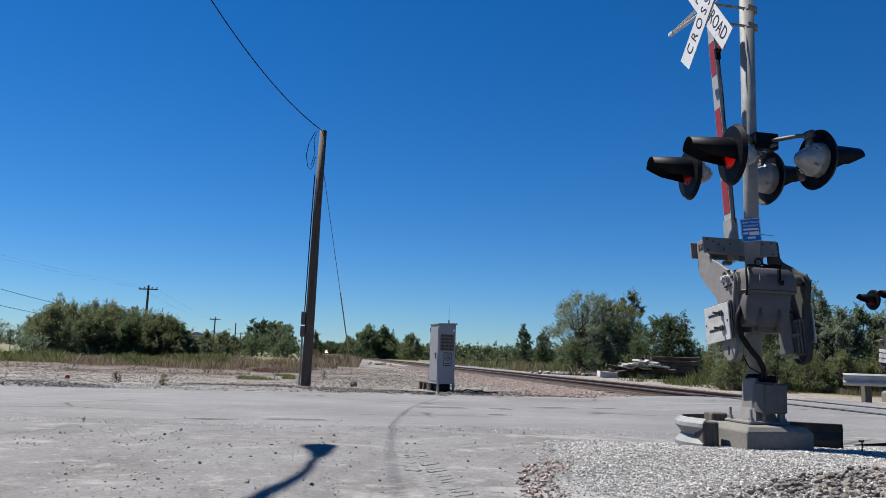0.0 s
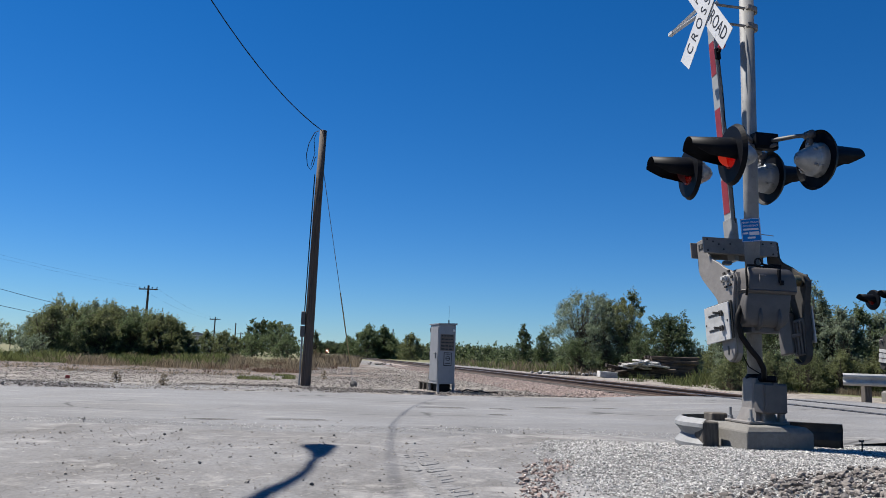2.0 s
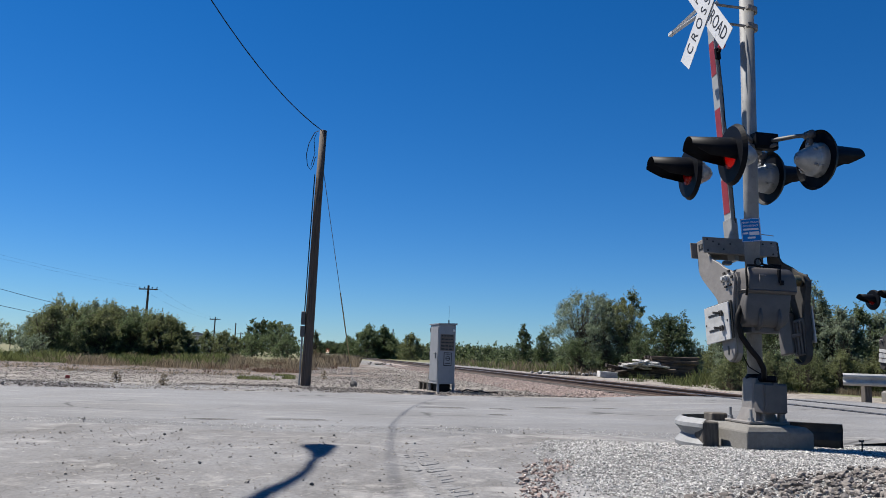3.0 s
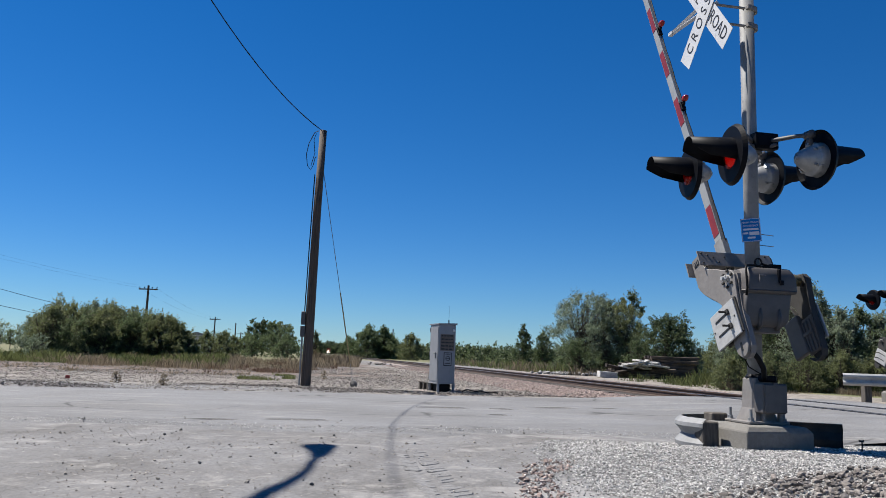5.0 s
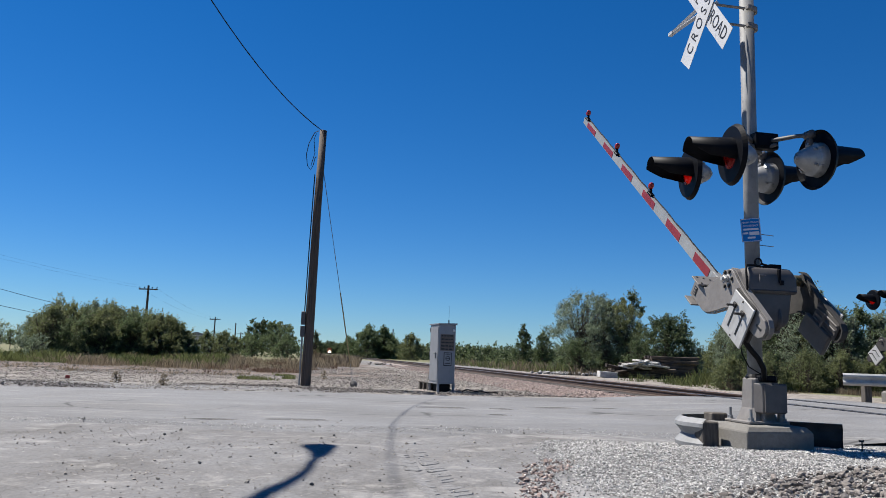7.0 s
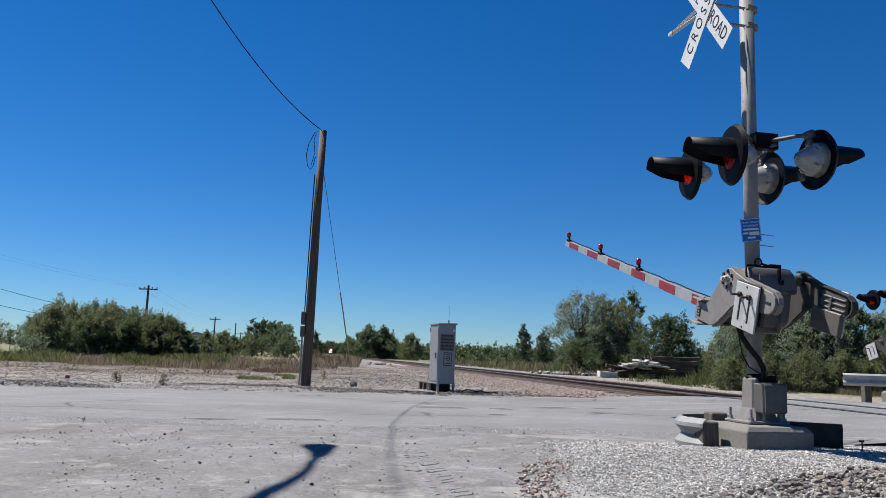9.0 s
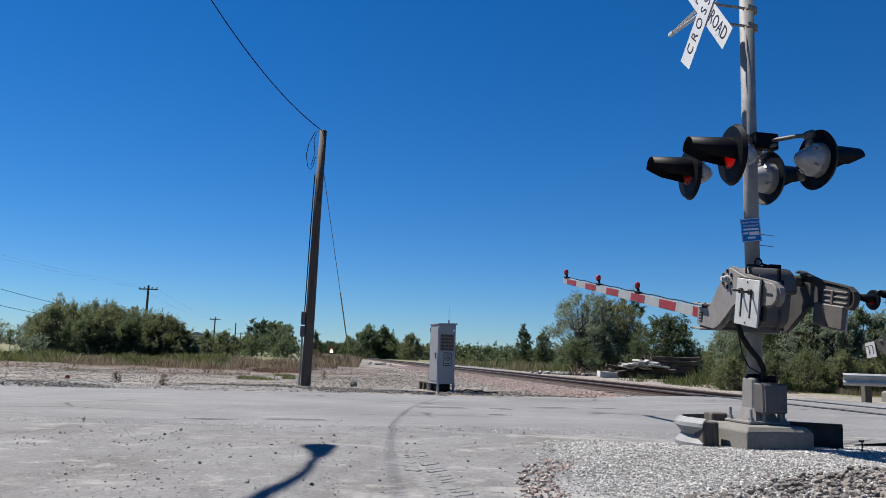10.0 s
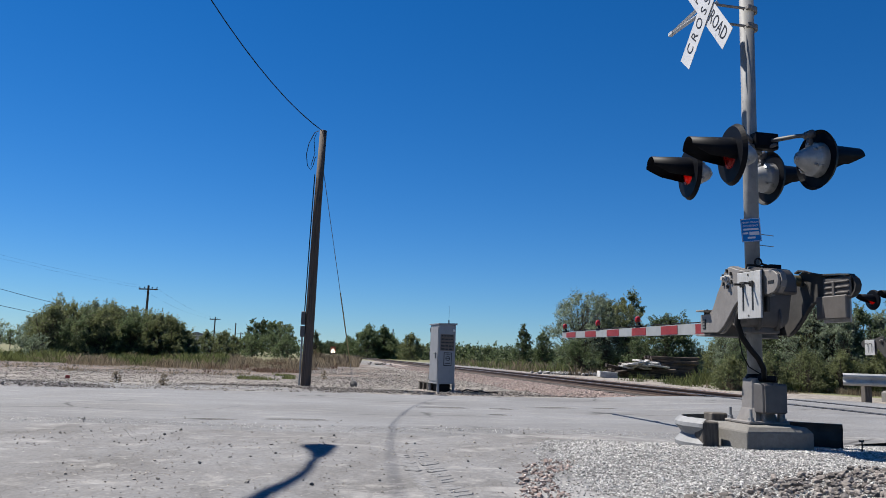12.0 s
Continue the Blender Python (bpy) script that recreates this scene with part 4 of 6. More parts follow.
def foundation(m, label):
    bm = bmesh.new()
    prev = None
    for z, a in ((-0.25, 0.0), (0.225, 0.0), (0.272, 0.04)):
        ring = [bm.verts.new((x * (0.335 - a), y * (0.38 - a), z)) for x, y in ((-1, -1), (1, -1), (1, 1), (-1, 1))]
        if prev:
            for k in range(4):
                bm.faces.new((prev[k], prev[(k + 1) % 4], ring[(k + 1) % 4], ring[k]))
        prev = ring
    bm.faces.new(prev)
    bmesh.ops.bevel(bm, geom=list(bm.edges), offset=0.008, segments=1, affect="EDGES")
    bmesh.ops.translate(bm, vec=(-0.08, -0.07, 0.0), verts=bm.verts)
    ob = part("concrete_foundation", bm, M["concrete"])
    ob.matrix_basis = m
    tagged(ob, label, "foundation", "signal foundations")


foundation(pose(3.07, 7.45, 0, 0, 0, 11.15), "chamfered concrete block under the signal mast")
foundation(pose(12.56, 21.0, 0, 0, 0, 191.15), "chamfered concrete block under the signal mast")

W_PROFILE = [(0.0, -0.155), (0.03, -0.145), (0.075, -0.11), (0.08, -0.075), (0.03, -0.035), (0.0, 0.0), (0.03, 0.035), (0.08, 0.075), (0.075, 0.11), (0.03, 0.145), (0.0, 0.155)]


def w_beam(bm, pts, z, depth=1.0, thick=0.004):
    """A corrugated guard rail along points in plan; the ridges lie on its left."""
    pts = [Vector((*p, 0)) for p in pts]
    cols = []
    for i, p in enumerate(pts):
        t = (pts[min(i + 1, len(pts) - 1)] - pts[max(i - 1, 0)]).normalized()
        nrm = Vector((-t.y, t.x, 0))
        cols.append(([bm.verts.new(p + nrm * (u * depth) + Vector((0, 0, z + v))) for u, v in W_PROFILE],
                     [bm.verts.new(p + nrm * (u * depth - thick) + Vector((0, 0, z + v))) for u, v in W_PROFILE]))
    k = len(W_PROFILE)
    for (a, b), (c, d) in zip(cols, cols[1:]):
        for i in range(k - 1):
            bm.faces.new((a[i], c[i], c[i + 1], a[i + 1]))
            bm.faces.new((b[i + 1], d[i + 1], d[i], b[i]))
        bm.faces.new((a[0], b[0], d[0], c[0]))
        bm.faces.new((a[-1], c[-1], d[-1], b[-1]))
    bmesh.ops.recalc_face_normals(bm, faces=bm.faces)


def smooth_path(ctrl, n=8):
    out = []
    P = [Vector((*c, 0)) for c in ctrl]
    for i in range(len(P) - 1):
        p0, p1, p2, p3 = P[max(i - 1, 0)], P[i], P[i + 1], P[min(i + 2, len(P) - 1)]
        for k in range(n):
            t = k / n
            v = 0.5 * (2 * p1 + (p2 - p0) * t + (2 * p0 - 5 * p1 + 4 * p2 - p3) * t * t + (3 * p1 - p0 - 3 * p2 + p3) * t ** 3)
            out.append((v.x, v.y))
    out.append(ctrl[-1])
    return out


def near_guard():
    g = thing("guard_rail", pose(3.07, 7.45, 0, 0, 0, 11.15), "bent galvanised guard rail round the signal foundation", "guard rail", "guard rails")
    bm = bmesh.new()
    w_beam(bm, smooth_path([(-0.60, -0.10), (-0.635, 0.0), (-0.66, 0.20), (-0.54, 0.46), (-0.25, 0.56), (-0.05, 0.56)]), 0.155, 0.8)
    part("beam", bm, M["galv"], g, "scuffed corrugated beam")
    # right-hand end of the beam: its shade is painted as a near-black colour
    bm = bmesh.new()
    w_beam(bm, smooth_path([(-0.04, 0.556), (0.20, 0.45), (0.55, 0.16), (0.80, 0.0), (0.86, -0.06)]), 0.125, 0.3, 0.09)
    part("beam", bm, M["grime_shade"], g, "black end of the beam, shade put into its colour")
    for x, y, h, s in ((-0.57, -0.04, 0.285, 0.165), (-0.26, 0.32, 0.345, 0.17), (0.42, 0.24, 0.25, 0.14)):
        bm = bmesh.new()
        box(bm, (x, y, h / 2 - 0.15), (s, s, h + 0.3), 0.012)
        part("post", bm, M["timber"], g, "cracked weathered timber post")
    bm = bmesh.new()
    for x, y, z in ((-0.625, -0.08, 0.22), (-0.625, -0.08, 0.11)):
        lathe(bm, [(0.0, 0.012), (0.012, 0.010), (0.018, 0.0)], 8, "Z", (x, y, z))
    part("bolt", bm, M["rail"], g)


near_guard()


def far_guard():
    g = thing("guard_rail", pose(0, 0, 0), "galvanised guard rail on timber posts beside the far signal", "guard rail", "guard rails")
    bm = bmesh.new()
    w_beam(bm, [(16.5, 20.9), (12.6, 20.05), (11.6, 19.85), (10.65, 19.72), (10.35, 19.82)][::-1], 0.57, -1.0)
    # paler than the near beam: the sun on its ridges is put into the colour
    part("beam", bm, M["plate"], g, "corrugated beam with a flat end, sunlit brightness in its colour")
    for x, y in ((11.1, 20.1), (13.0, 20.5), (14.9, 20.9)):
        bm = bmesh.new()
        box(bm, (x, y, 0.25), (0.18, 0.2, 0.86), 0.012)
        part("post", bm, M["timber"], g)


far_guard()


# ---- utility pole with its wires ----
def utility_pole():
    g = thing("utility_pole", pose(-3.2, 18.7, 0), "short leaning creosoted wooden utility pole", "utility pole")
    bm = bmesh.new()
    tube(bm, [(0, 0, -0.3), (0.0, 0, 0.0), (0.02, 0, 2.0), (0.04, 0, 4.2), (0.085, 0, 6.35)], [0.125, 0.122, 0.112, 0.10, 0.088], 20)
    part("shaft", bm, M["pole"], g, "weathered brown pole shaft", True)
    bm = bmesh.new()
    box(bm, (-0.135, -0.06, 1.62), (0.10, 0.09, 0.32), 0.01)
    box(bm, (-0.135, -0.06, 1.30), (0.11, 0.09, 0.26), 0.01)
    part("meter_box", bm, M["housing"], g, "grey electrical boxes on the pole")
    bm = bmesh.new()
    tube(bm, [(-0.15, -0.05, -0.05), (-0.14, -0.05, 1.2)], 0.022, 8)
    part("conduit", bm, M["galv"], g)
    bm = bmesh.new()
    tube(bm, [(-0.12, -0.03, 1.75), (-0.09, -0.05, 3.6), (-0.06, -0.05, 5.2)], 0.014, 6)
    part("riser_cable", bm, M["cable"], g)
    bm = bmesh.new()
    loop = [(-0.02, -0.05, 6.33), (-0.12, -0.05, 6.28), (-0.25, -0.05, 6.0), (-0.30, -0.05, 5.72), (-0.26, -0.05, 5.42), (-0.17, -0.05, 5.32), (-0.11, -0.05, 5.45), (-0.08, -0.05, 5.62), (-0.05, -0.05, 5.66)]
    tube(bm, loop, 0.010, 6)
    tube(bm, [(-0.08, -0.05, 6.26), (-0.13, -0.05, 6.1), (-0.09, -0.05, 5.75), (-0.14, -0.05, 5.55), (-0.17, -0.05, 5.42)], 0.008, 6)
    part("cable_loop", bm, M["cable"], g, "slack loops of black cable")
    return g


utility_pole()


def wire(name, a, b, sag, r, label, n=24, mat="cable"):
    bm = bmesh.new()
    a, b = Vector(a), Vector(b)
    pts = [a.lerp(b, k / n) - Vector((0, 0, 4 * sag * (k / n) * (1 - k / n))) for k in range(n + 1)]
    tube(bm, pts, r, 6)
    ob = part(name, bm, M[mat])
    tagged(ob, label, "wire", "overhead wires")
    return ob


wire("service_wire", (-3.12, 18.7, 6.33), (-7.12, 1.82, 15.1), 2.3, 0.011, "twisted black service wire from the pole")


def guy_wire():
    g = thing("guy_wire", pose(0, 0, 0), "steel guy wire with yellow guard and ground anchor", "guy wire")
    a, b = Vector((-3.10, 18.75, 5.5)), Vector((-2.15, 19.6, 0.0))
    bm = bmesh.new()
    tube(bm, [a, b], 0.008, 6)
    part("wire", bm, M["galv"], g)
    bm = bmesh.new()
    tube(bm, [b.lerp(a, 0.10), b.lerp(a, 0.42)], 0.015, 8)
    part("guard", bm, M["yellow"], g, "faded yellow plastic guard")
    bm = bmesh.new()
    bmesh.ops.create_icosphere(bm, subdivisions=2, radius=0.10)
    for v in bm.verts:
        v.co *= 1 + 0.25 * noise.noise(v.co * 9)
        v.co += Vector((b.x, b.y, 0.05))
    part("anchor", bm, M["concrete"], g, "lump of concrete at the anchor")


guy_wire()


# ---- signal cabinet ----
def cabinet():
    g = thing("signal_cabinet", pose(0.07, 18.3, -0.05, 0, 0, 20), "silver steel railway signal cabinet on a stand", "cabinet")
    bm = bmesh.new()
    box(bm, (0, 0, 0.92), (0.42, 0.60, 1.36), 0.012)
    body = part("body", bm, M["cabinet"], g, "silver painted sheet steel body")
    bm = bmesh.new()
    slab(bm, [(-0.235, 1.60), (0.235, 1.60), (0.235, 1.64), (-0.235, 1.625)], "Y", -0.325, 0.325)
    part("roof", bm, M["cabinet"], g, "overhanging sloped lid")
    bm = bmesh.new()
    box(bm, (-0.216, 0, 0.92), (0.014, 0.54, 1.26), 0.004)
    d = part("door", bm, M["cabinet"], g)
    bm = bmesh.new()
    box(bm, (-0.235, -0.16, 0.88), (0.03, 0.03, 0.14), 0.006)
    box(bm, (-0.25, -0.12, 0.93), (0.02, 0.10, 0.025), 0.005)
    part("handle", bm, M["galv"], d, "steel lever handle")
    bm = bmesh.new()
    for z in (0.36, 0.92, 1.48):
        tube(bm, [(-0.225, 0.275, z - 0.05), (-0.225, 0.275, z + 0.05)], 0.012, 8)
    part("hinge", bm, M["galv"], d)
    bm = bmesh.new()
    random.seed(4)
    box(bm, (0.0, -0.303, 1.184), (0.34, 0.004, 0.38))
    part("notice_panel", bm, M["notice"], body, "faded brown notice with unreadable bars")
    for r in range(5):
        x = -0.15
        while x < 0.13:
            w = min(random.uniform(0.03, 0.09), 0.155 - x)
            bm = bmesh.new()
            box(bm, (x + w / 2, -0.3065, 1.34 - r * 0.078 + random.uniform(-0.004, 0.004)), (w, 0.003, 0.030))
            part("writing_bar", bm, M["letter"], body, "dark unreadable writing bar")
            x += w + 0.022
    bm = bmesh.new()
    box(bm, (0.02, -0.303, 0.80), (0.20, 0.004, 0.31), 0.0015)
    s = part("warning_sign", bm, M["letter"], body, "dark framed no entry sign")
    bm = bmesh.new()
    box(bm, (0.02, -0.3065, 0.80), (0.165, 0.003, 0.275))
    part("sign_face", bm, M["cabinet"], s, "silver sign face")
    bm = bmesh.new()
    lathe(bm, [(0.040, 0), (0.055, 0), (0.055, -0.003), (0.040, -0.003)], 24, "Y", (0.02, -0.309, 0.815))
    box(bm, (0.02, -0.310, 0.815), (0.085, 0.003, 0.012), 0, Matrix.Rotation(0, 4, "Y"))
    box(bm, (0.02, -0.3095, 0.705), (0.12, 0.003, 0.02))
    box(bm, (0.02, -0.3095, 0.915), (0.13, 0.003, 0.016))
    part("sign_mark", bm, M["letter"], s, "barred circle")
    bm = bmesh.new()
    box(bm, (0.15, -0.33, 1.47), (0.05, 0.06, 0.05), 0.008)
    part("lamp", bm, M["paper"], body, "small white lamp")
    bm = bmesh.new()
    tube(bm, [(0.1, -0.1, 1.62), (0.1, -0.1, 1.72)], 0.014, 8)
    tube(bm, [(0.1, -0.1, 1.72), (0.1, -0.1, 2.05)], 0.003, 5)
    part("antenna", bm, M["black"], g, "short black antenna")
    bm = bmesh.new()
    box(bm, (0, 0, 0.235), (0.46, 0.64, 0.02), 0.003)
    part("stand_top", bm, M["cabinet"], g)
    for x in (-0.19, 0.19):
        for y in (-0.28, 0.28):
            bm = bmesh.new()
            box(bm, (x, y, 0.07), (0.05, 0.05, 0.32), 0.004)
            part("leg", bm, M["cabinet"], g)
    bm = bmesh.new()
    box(bm, (0, 0, 0.10), (0.28, 0.42, 0.25), 0.01)
    part("cable_entry", bm, M["cable"], g, "dark cable entry below the cabinet")


M["notice"] = material("faded_brown_notice", (0.20, 0.15, 0.12), (0.28, 0.22, 0.18), 20, 0.7, 0.02)
cabinet()


def cabinet_step():
    bm = bmesh.new()
    for k in range(4):
        box(bm, (-0.21 + 0.14 * k, 0, 0.15), (0.13, 0.72, 0.03), 0.005)
    for y in (-0.30, 0.0, 0.30):
        box(bm, (0, y, 0.05), (0.54, 0.09, 0.17), 0.006)
    ob = part("timber_step", bm, M["timber"])
    ob.matrix_basis = pose(-0.12, 18.95, 0.03, 0, 0, 20)
    tagged(ob, "low weathered timber step beside the cabinet", "step")


cabinet_step()


# ---- loose stone ----
def ico():
    bm = bmesh.new()
    bmesh.ops.create_icosphere(bm, subdivisions=1, radius=1.0)
    v = np.array([x.co[:] for x in bm.verts])
    f = np.array([[q.index for q in p.verts] for p in bm.faces])
    bm.free()
    return v, f


SOLID_V, SOLID_F = ico()
OCT_V = np.array([(1, 0, 0), (-1, 0, 0), (0, 1, 0), (0, -1, 0), (0, 0, 1), (0, 0, -1)], float)
OCT_F = np.array([(0, 2, 4), (2, 1, 4), (1, 3, 4), (3, 0, 4), (2, 0, 5), (1, 2, 5), (3, 1, 5), (0, 3, 5)])


def stones(name, places, sizes, mat, label, seed, flat=0.7, tiny=False):
    """Many jagged stones as one heap."""
    rng = np.random.default_rng(seed)
    n = len(places)
    ICO_V, ICO_F = (OCT_V, OCT_F) if tiny else (SOLID_V, SOLID_F)
    places, sizes = np.array(places), np.array(sizes)
    v = np.repeat(ICO_V[None], n, 0) * rng.uniform(0.55, 1.25, (n, len(ICO_V), 1))
    v = v * rng.uniform(0.7, 1.25, (n, 1, 3)) * np.array([1, 1, flat])
    a, t = rng.uniform(0, 2 * np.pi, n), rng.uniform(-0.5, 0.5, n)
    c, s = np.cos(a)[:, None], np.sin(a)[:, None]
    ct, st = np.cos(t)[:, None], np.sin(t)[:, None]
    y, z = v[:, :, 1] * ct - v[:, :, 2] * st, v[:, :, 1] * st + v[:, :, 2] * ct
    x = v[:, :, 0] * c - y * s
    y = v[:, :, 0] * s + y * c
    v = np.stack([x, y, z], -1) * sizes[:, None, None] + places[:, None, :]
    f = (ICO_F[None] + (np.arange(n) * len(ICO_V))[:, None, None]).reshape(-1, 3)
    me = bpy.data.meshes.new(name)
    me.from_pydata(v.reshape(-1, 3).tolist(), [], f.tolist())
    me.materials.append(mat)
    ob = new(name, me)
    return tagged(ob, label, "gravel", kind="stuff")


def scatter(n, xr, yr, keep, rng):
    out = []
    while len(out) < n:
        x, y = rng.uniform(*xr), rng.uniform(*yr)
        if keep(x, y):
            out.append((x, y))
    return out


def across(x, y):
    return (x - TRACK_C - TRACK_SLOPE * y) * 0.987


def mound_edge(x, y):
    """Positive inside the gravel heap beside the drive."""
    e = x - (0.62 + 0.10 * math.sin(y * 2.3) + 0.25 * noise.noise((x, y, 3)) + max(0, y - 6.3) * 0.32)
    return e if y < 8.1 + 0.12 * x + 0.2 * noise.noise((x * 2, y, 1)) else -1


def in_foundation(x, y):
    dx, dy = x - 3.07, y - 7.45
    u, v = dx * 0.981 + dy * 0.193, -dx * 0.193 + dy * 0.981
    return abs(u - 0.03) < 0.36 and abs(v + 0.03) < 0.35


rng = np.random.default_rng(11)
pl = scatter(72000, (0.3, 5.6), (3.9, 8.6), lambda x, y: mound_edge(x, y) > 0 and not (x < 1.05 + 0.2 * noise.noise((x * 3, y * 3, 6)) and rng.random() < 0.8) and not in_foundation(x, y) and x < 0.66 * y + 0.3, rng)
sz = 0.0050 + 0.0030 * rng.exponential(1.0, len(pl)).clip(0, 3.2)
stones("gravel", [(x, y, ground_z(x, y) + s * 0.35) for (x, y), s in zip(pl, sz)], sz, M["gravel"], "pale crushed limestone gravel heaped beside the drive", 1, 0.75, True)
pl = scatter(2100, (1.2, 4.1), (3.8, 6.1), lambda x, y: y < 3.62 + 0.78 * x + 0.22 * noise.noise((x * 3, y * 3, 0)) - max(0, x - 2.6) * 0.6 and y > 3.2 + 0.35 * x and rng.random() < 0.35 + 0.5 * (x > 2.2), rng)
sz = 0.008 + 0.009 * rng.exponential(1.0, len(pl)).clip(0, 2.6)
stones("dark_gravel", [(x, y, ground_z(x, y) + s * 0.6 + 0.012) for (x, y), s in zip(pl, sz)], sz, M["darkstone"], "patch of coarse dark grey and rusty stones", 2)
pl = scatter(430, (0.35, 1.25), (4.2, 6.6), lambda x, y: abs(mound_edge(x, y) - 0.14) < 0.15 + 0.08 * noise.noise((x * 4, y * 4, 1)), rng)
sz = 0.006 + 0.006 * rng.exponential(1.0, len(pl)).clip(0, 3)
stones("edge_gravel", [(x, y, ground_z(x, y) + s * 0.4) for (x, y), s in zip(pl, sz)], sz, M["ballast"], "brownish coarse stones along the edge of the drive", 3)
pl = scatter(4200, (-4.5, 2.4), (3.6, 9.6), lambda x, y: mound_edge(x, y) < 0 and noise.noise((x * 0.8, y * 0.8, 5)) > -0.15, rng)
sz = 0.0024 + 0.0026 * rng.exponential(1.0, len(pl)).clip(0, 6)
stones("drive_pebbles", [(x, y, max(ground_z(x, y), -0.005 if y > road_near(x) else -1) + s * 0.3) for (x, y), s in zip(pl, sz)], sz, M["browngravel"], "loose pebbles scattered over the dusty drive", 4, 0.7, True)


pl = scatter(120, (-4.5, 2.2), (4.2, 9.3), lambda x, y: mound_edge(x, y) < 0 and noise.noise((x * 0.6, y * 0.9, 31)) > -0.1, rng)
sz = 0.005 + 0.006 * rng.exponential(1.0, len(pl)).clip(0, 2.4)
stones("loose_stones", [(x, y, max(ground_z(x, y), -0.005 if y > road_near(x) else -1) + s * 0.35) for (x, y), s in zip(pl, sz)], sz, M["clod"], "single dark and pale stones lying on the drive", 44)
pl = scatter(4200, (-9, 3.4), (7.4, 10.2), lambda x, y: abs(y - road_near(x) - 0.15 - 0.35 * noise.noise((x * 0.4, 0, 0))) < 0.16 + 0.35 * rng.random() ** 2, rng)
sz = 0.0022 + 0.0022 * rng.exponential(1.0, len(pl)).clip(0, 4)
stones("edge_grit", [(x, y, 0.002 + s * 0.3) for (x, y), s in zip(pl, sz)], sz, M["gravel"], "pale grit along the broken road edge", 45, 0.7, True)


def beyond(x, y):
    e = y - road_far(x)
    return 0.15 + 0.2 * noise.noise((x, 0, 3)) < e and across(x, y) < -2.2 and noise.noise((x * 0.5, y * 0.9, 6)) > -0.55 + 0.02 * e


pl = scatter(26000, (-13, 5.5), (13.3, 27), beyond, rng)
sz = 0.0065 + 0.0075 * rng.exponential(1.0, len(pl)).clip(0, 3.8)
stones("roadside_gravel", [(x, y, ground_z(x, y) + s * 0.3) for (x, y), s in zip(pl, sz)], sz, M["browngravel"], "rough pale gravel along the far edge of the road", 5, 0.7, True)
pl = scatter(2600, (-10, 3), (13.3, 21), lambda x, y: 0.3 < y - road_far(x) < 3.4 and noise.noise((x * 0.35, y * 0.6, 12)) > 0.16, rng)
sz = rng.uniform(0.010, 0.030, len(pl))
stones("dark_rubble", [(x, y, ground_z(x, y) + s * 0.6 + 0.008) for (x, y), s in zip(pl, sz)], sz, M["darkstone"], "clods of dark broken asphalt in the gravel", 6)


pl = scatter(15000, (-14, 4), (21, 52), lambda x, y: -10.5 < across(x, y) < -2.6 and noise.noise((x * 0.4, y * 0.4, 15)) > -0.3 and rng.random() < 26 / y - 0.3, rng)
sz = 0.008 + 0.011 * rng.exponential(1.0, len(pl)).clip(0, 4)
stones("yard_gravel", [(x, y, ground_z(x, y) + s * 0.3) for (x, y), s in zip(pl, sz)], sz, M["browngravel"], "scattered brownish gravel beside the track", 15, 0.7, True)


pl = scatter(7000, (-34, 0), (23, 44), lambda x, y: across(x, y) < -5.5 and abs(x) < 0.62 * y and noise.noise((x * 0.3, y * 0.3, 18)) > -0.2 and rng.random() < 26 / y - 0.3, rng)
sz = 0.010 + 0.013 * rng.exponential(1.0, len(pl)).clip(0, 3.5)
stones("dirt_clods", [(x, y, ground_z(x, y) + s * 0.3) for (x, y), s in zip(pl, sz)], sz, M["clod"], "brown clods and stones on the bare dirt bank", 16, 0.6, True)


def bed(x, y):
    c = abs(across(x, y))
    return (c < 3.0 or (-4.6 < across(x, y) < 0 and noise.noise((x * 0.6, y * 0.4, 21)) > -0.25)) and (y > road_far(x) + 0.3)


pl = scatter(17000, (-6, 9), (17.4, 62), lambda x, y: bed(x, y) and rng.random() < min(1, (26 / y) ** 2), rng)
sz = np.array([rng.uniform(0.022, 0.034) if abs(across(x, y)) < 1.45 else rng.uniform(0.03, 0.055) for x, y in pl])


def bed_z(x, y, s):
    return ground_z(x, y) + s * 0.3


stones("ballast", [(x, y, bed_z(x, y, s)) for (x, y), s in zip(pl, sz)], sz, M["ballast"], "pinkish grey crushed stone ballast round the ties", 7, 0.7, True)


# ---- trees and shrubs ----
def leaves_mesh(name, centres, spread, size, count, mat, parent, seed, label="", flat=0.85, shell=0.0):
    rng = np.random.default_rng(seed)
    centres, spread = np.array(centres), np.array(spread)
    w = spread ** 2
    pick = rng.choice(len(centres), count, p=w / w.sum())
    d = rng.normal(size=(count, 3))
    d /= np.linalg.norm(d, axis=1)[:, None]
    r = np.abs(rng.normal(size=count)) * 0.62
    p = centres[pick] + d * (r * spread[pick])[:, None] * np.array([1, 1, flat])
    a = rng.normal(size=(count, 3))
    a /= np.linalg.norm(a, axis=1)[:, None]
    b = np.cross(a, rng.normal(size=(count, 3)))
    b /= np.linalg.norm(b, axis=1)[:, None]
    s = size * rng.uniform(0.6, 1.4, count)[:, None]
    v = np.stack([p - a * s, p + b * s * 0.55, p + a * s, p - b * s * 0.55], 1)
    f = np.arange(count * 4).reshape(-1, 4)
    me = bpy.data.meshes.new(name)
    me.from_pydata(v.reshape(-1, 3).tolist(), [], f.tolist())
    me.materials.append(mat)
    ob = new(name, me)
    ob.parent = parent
    if label:
        ob["label"] = label
    return ob


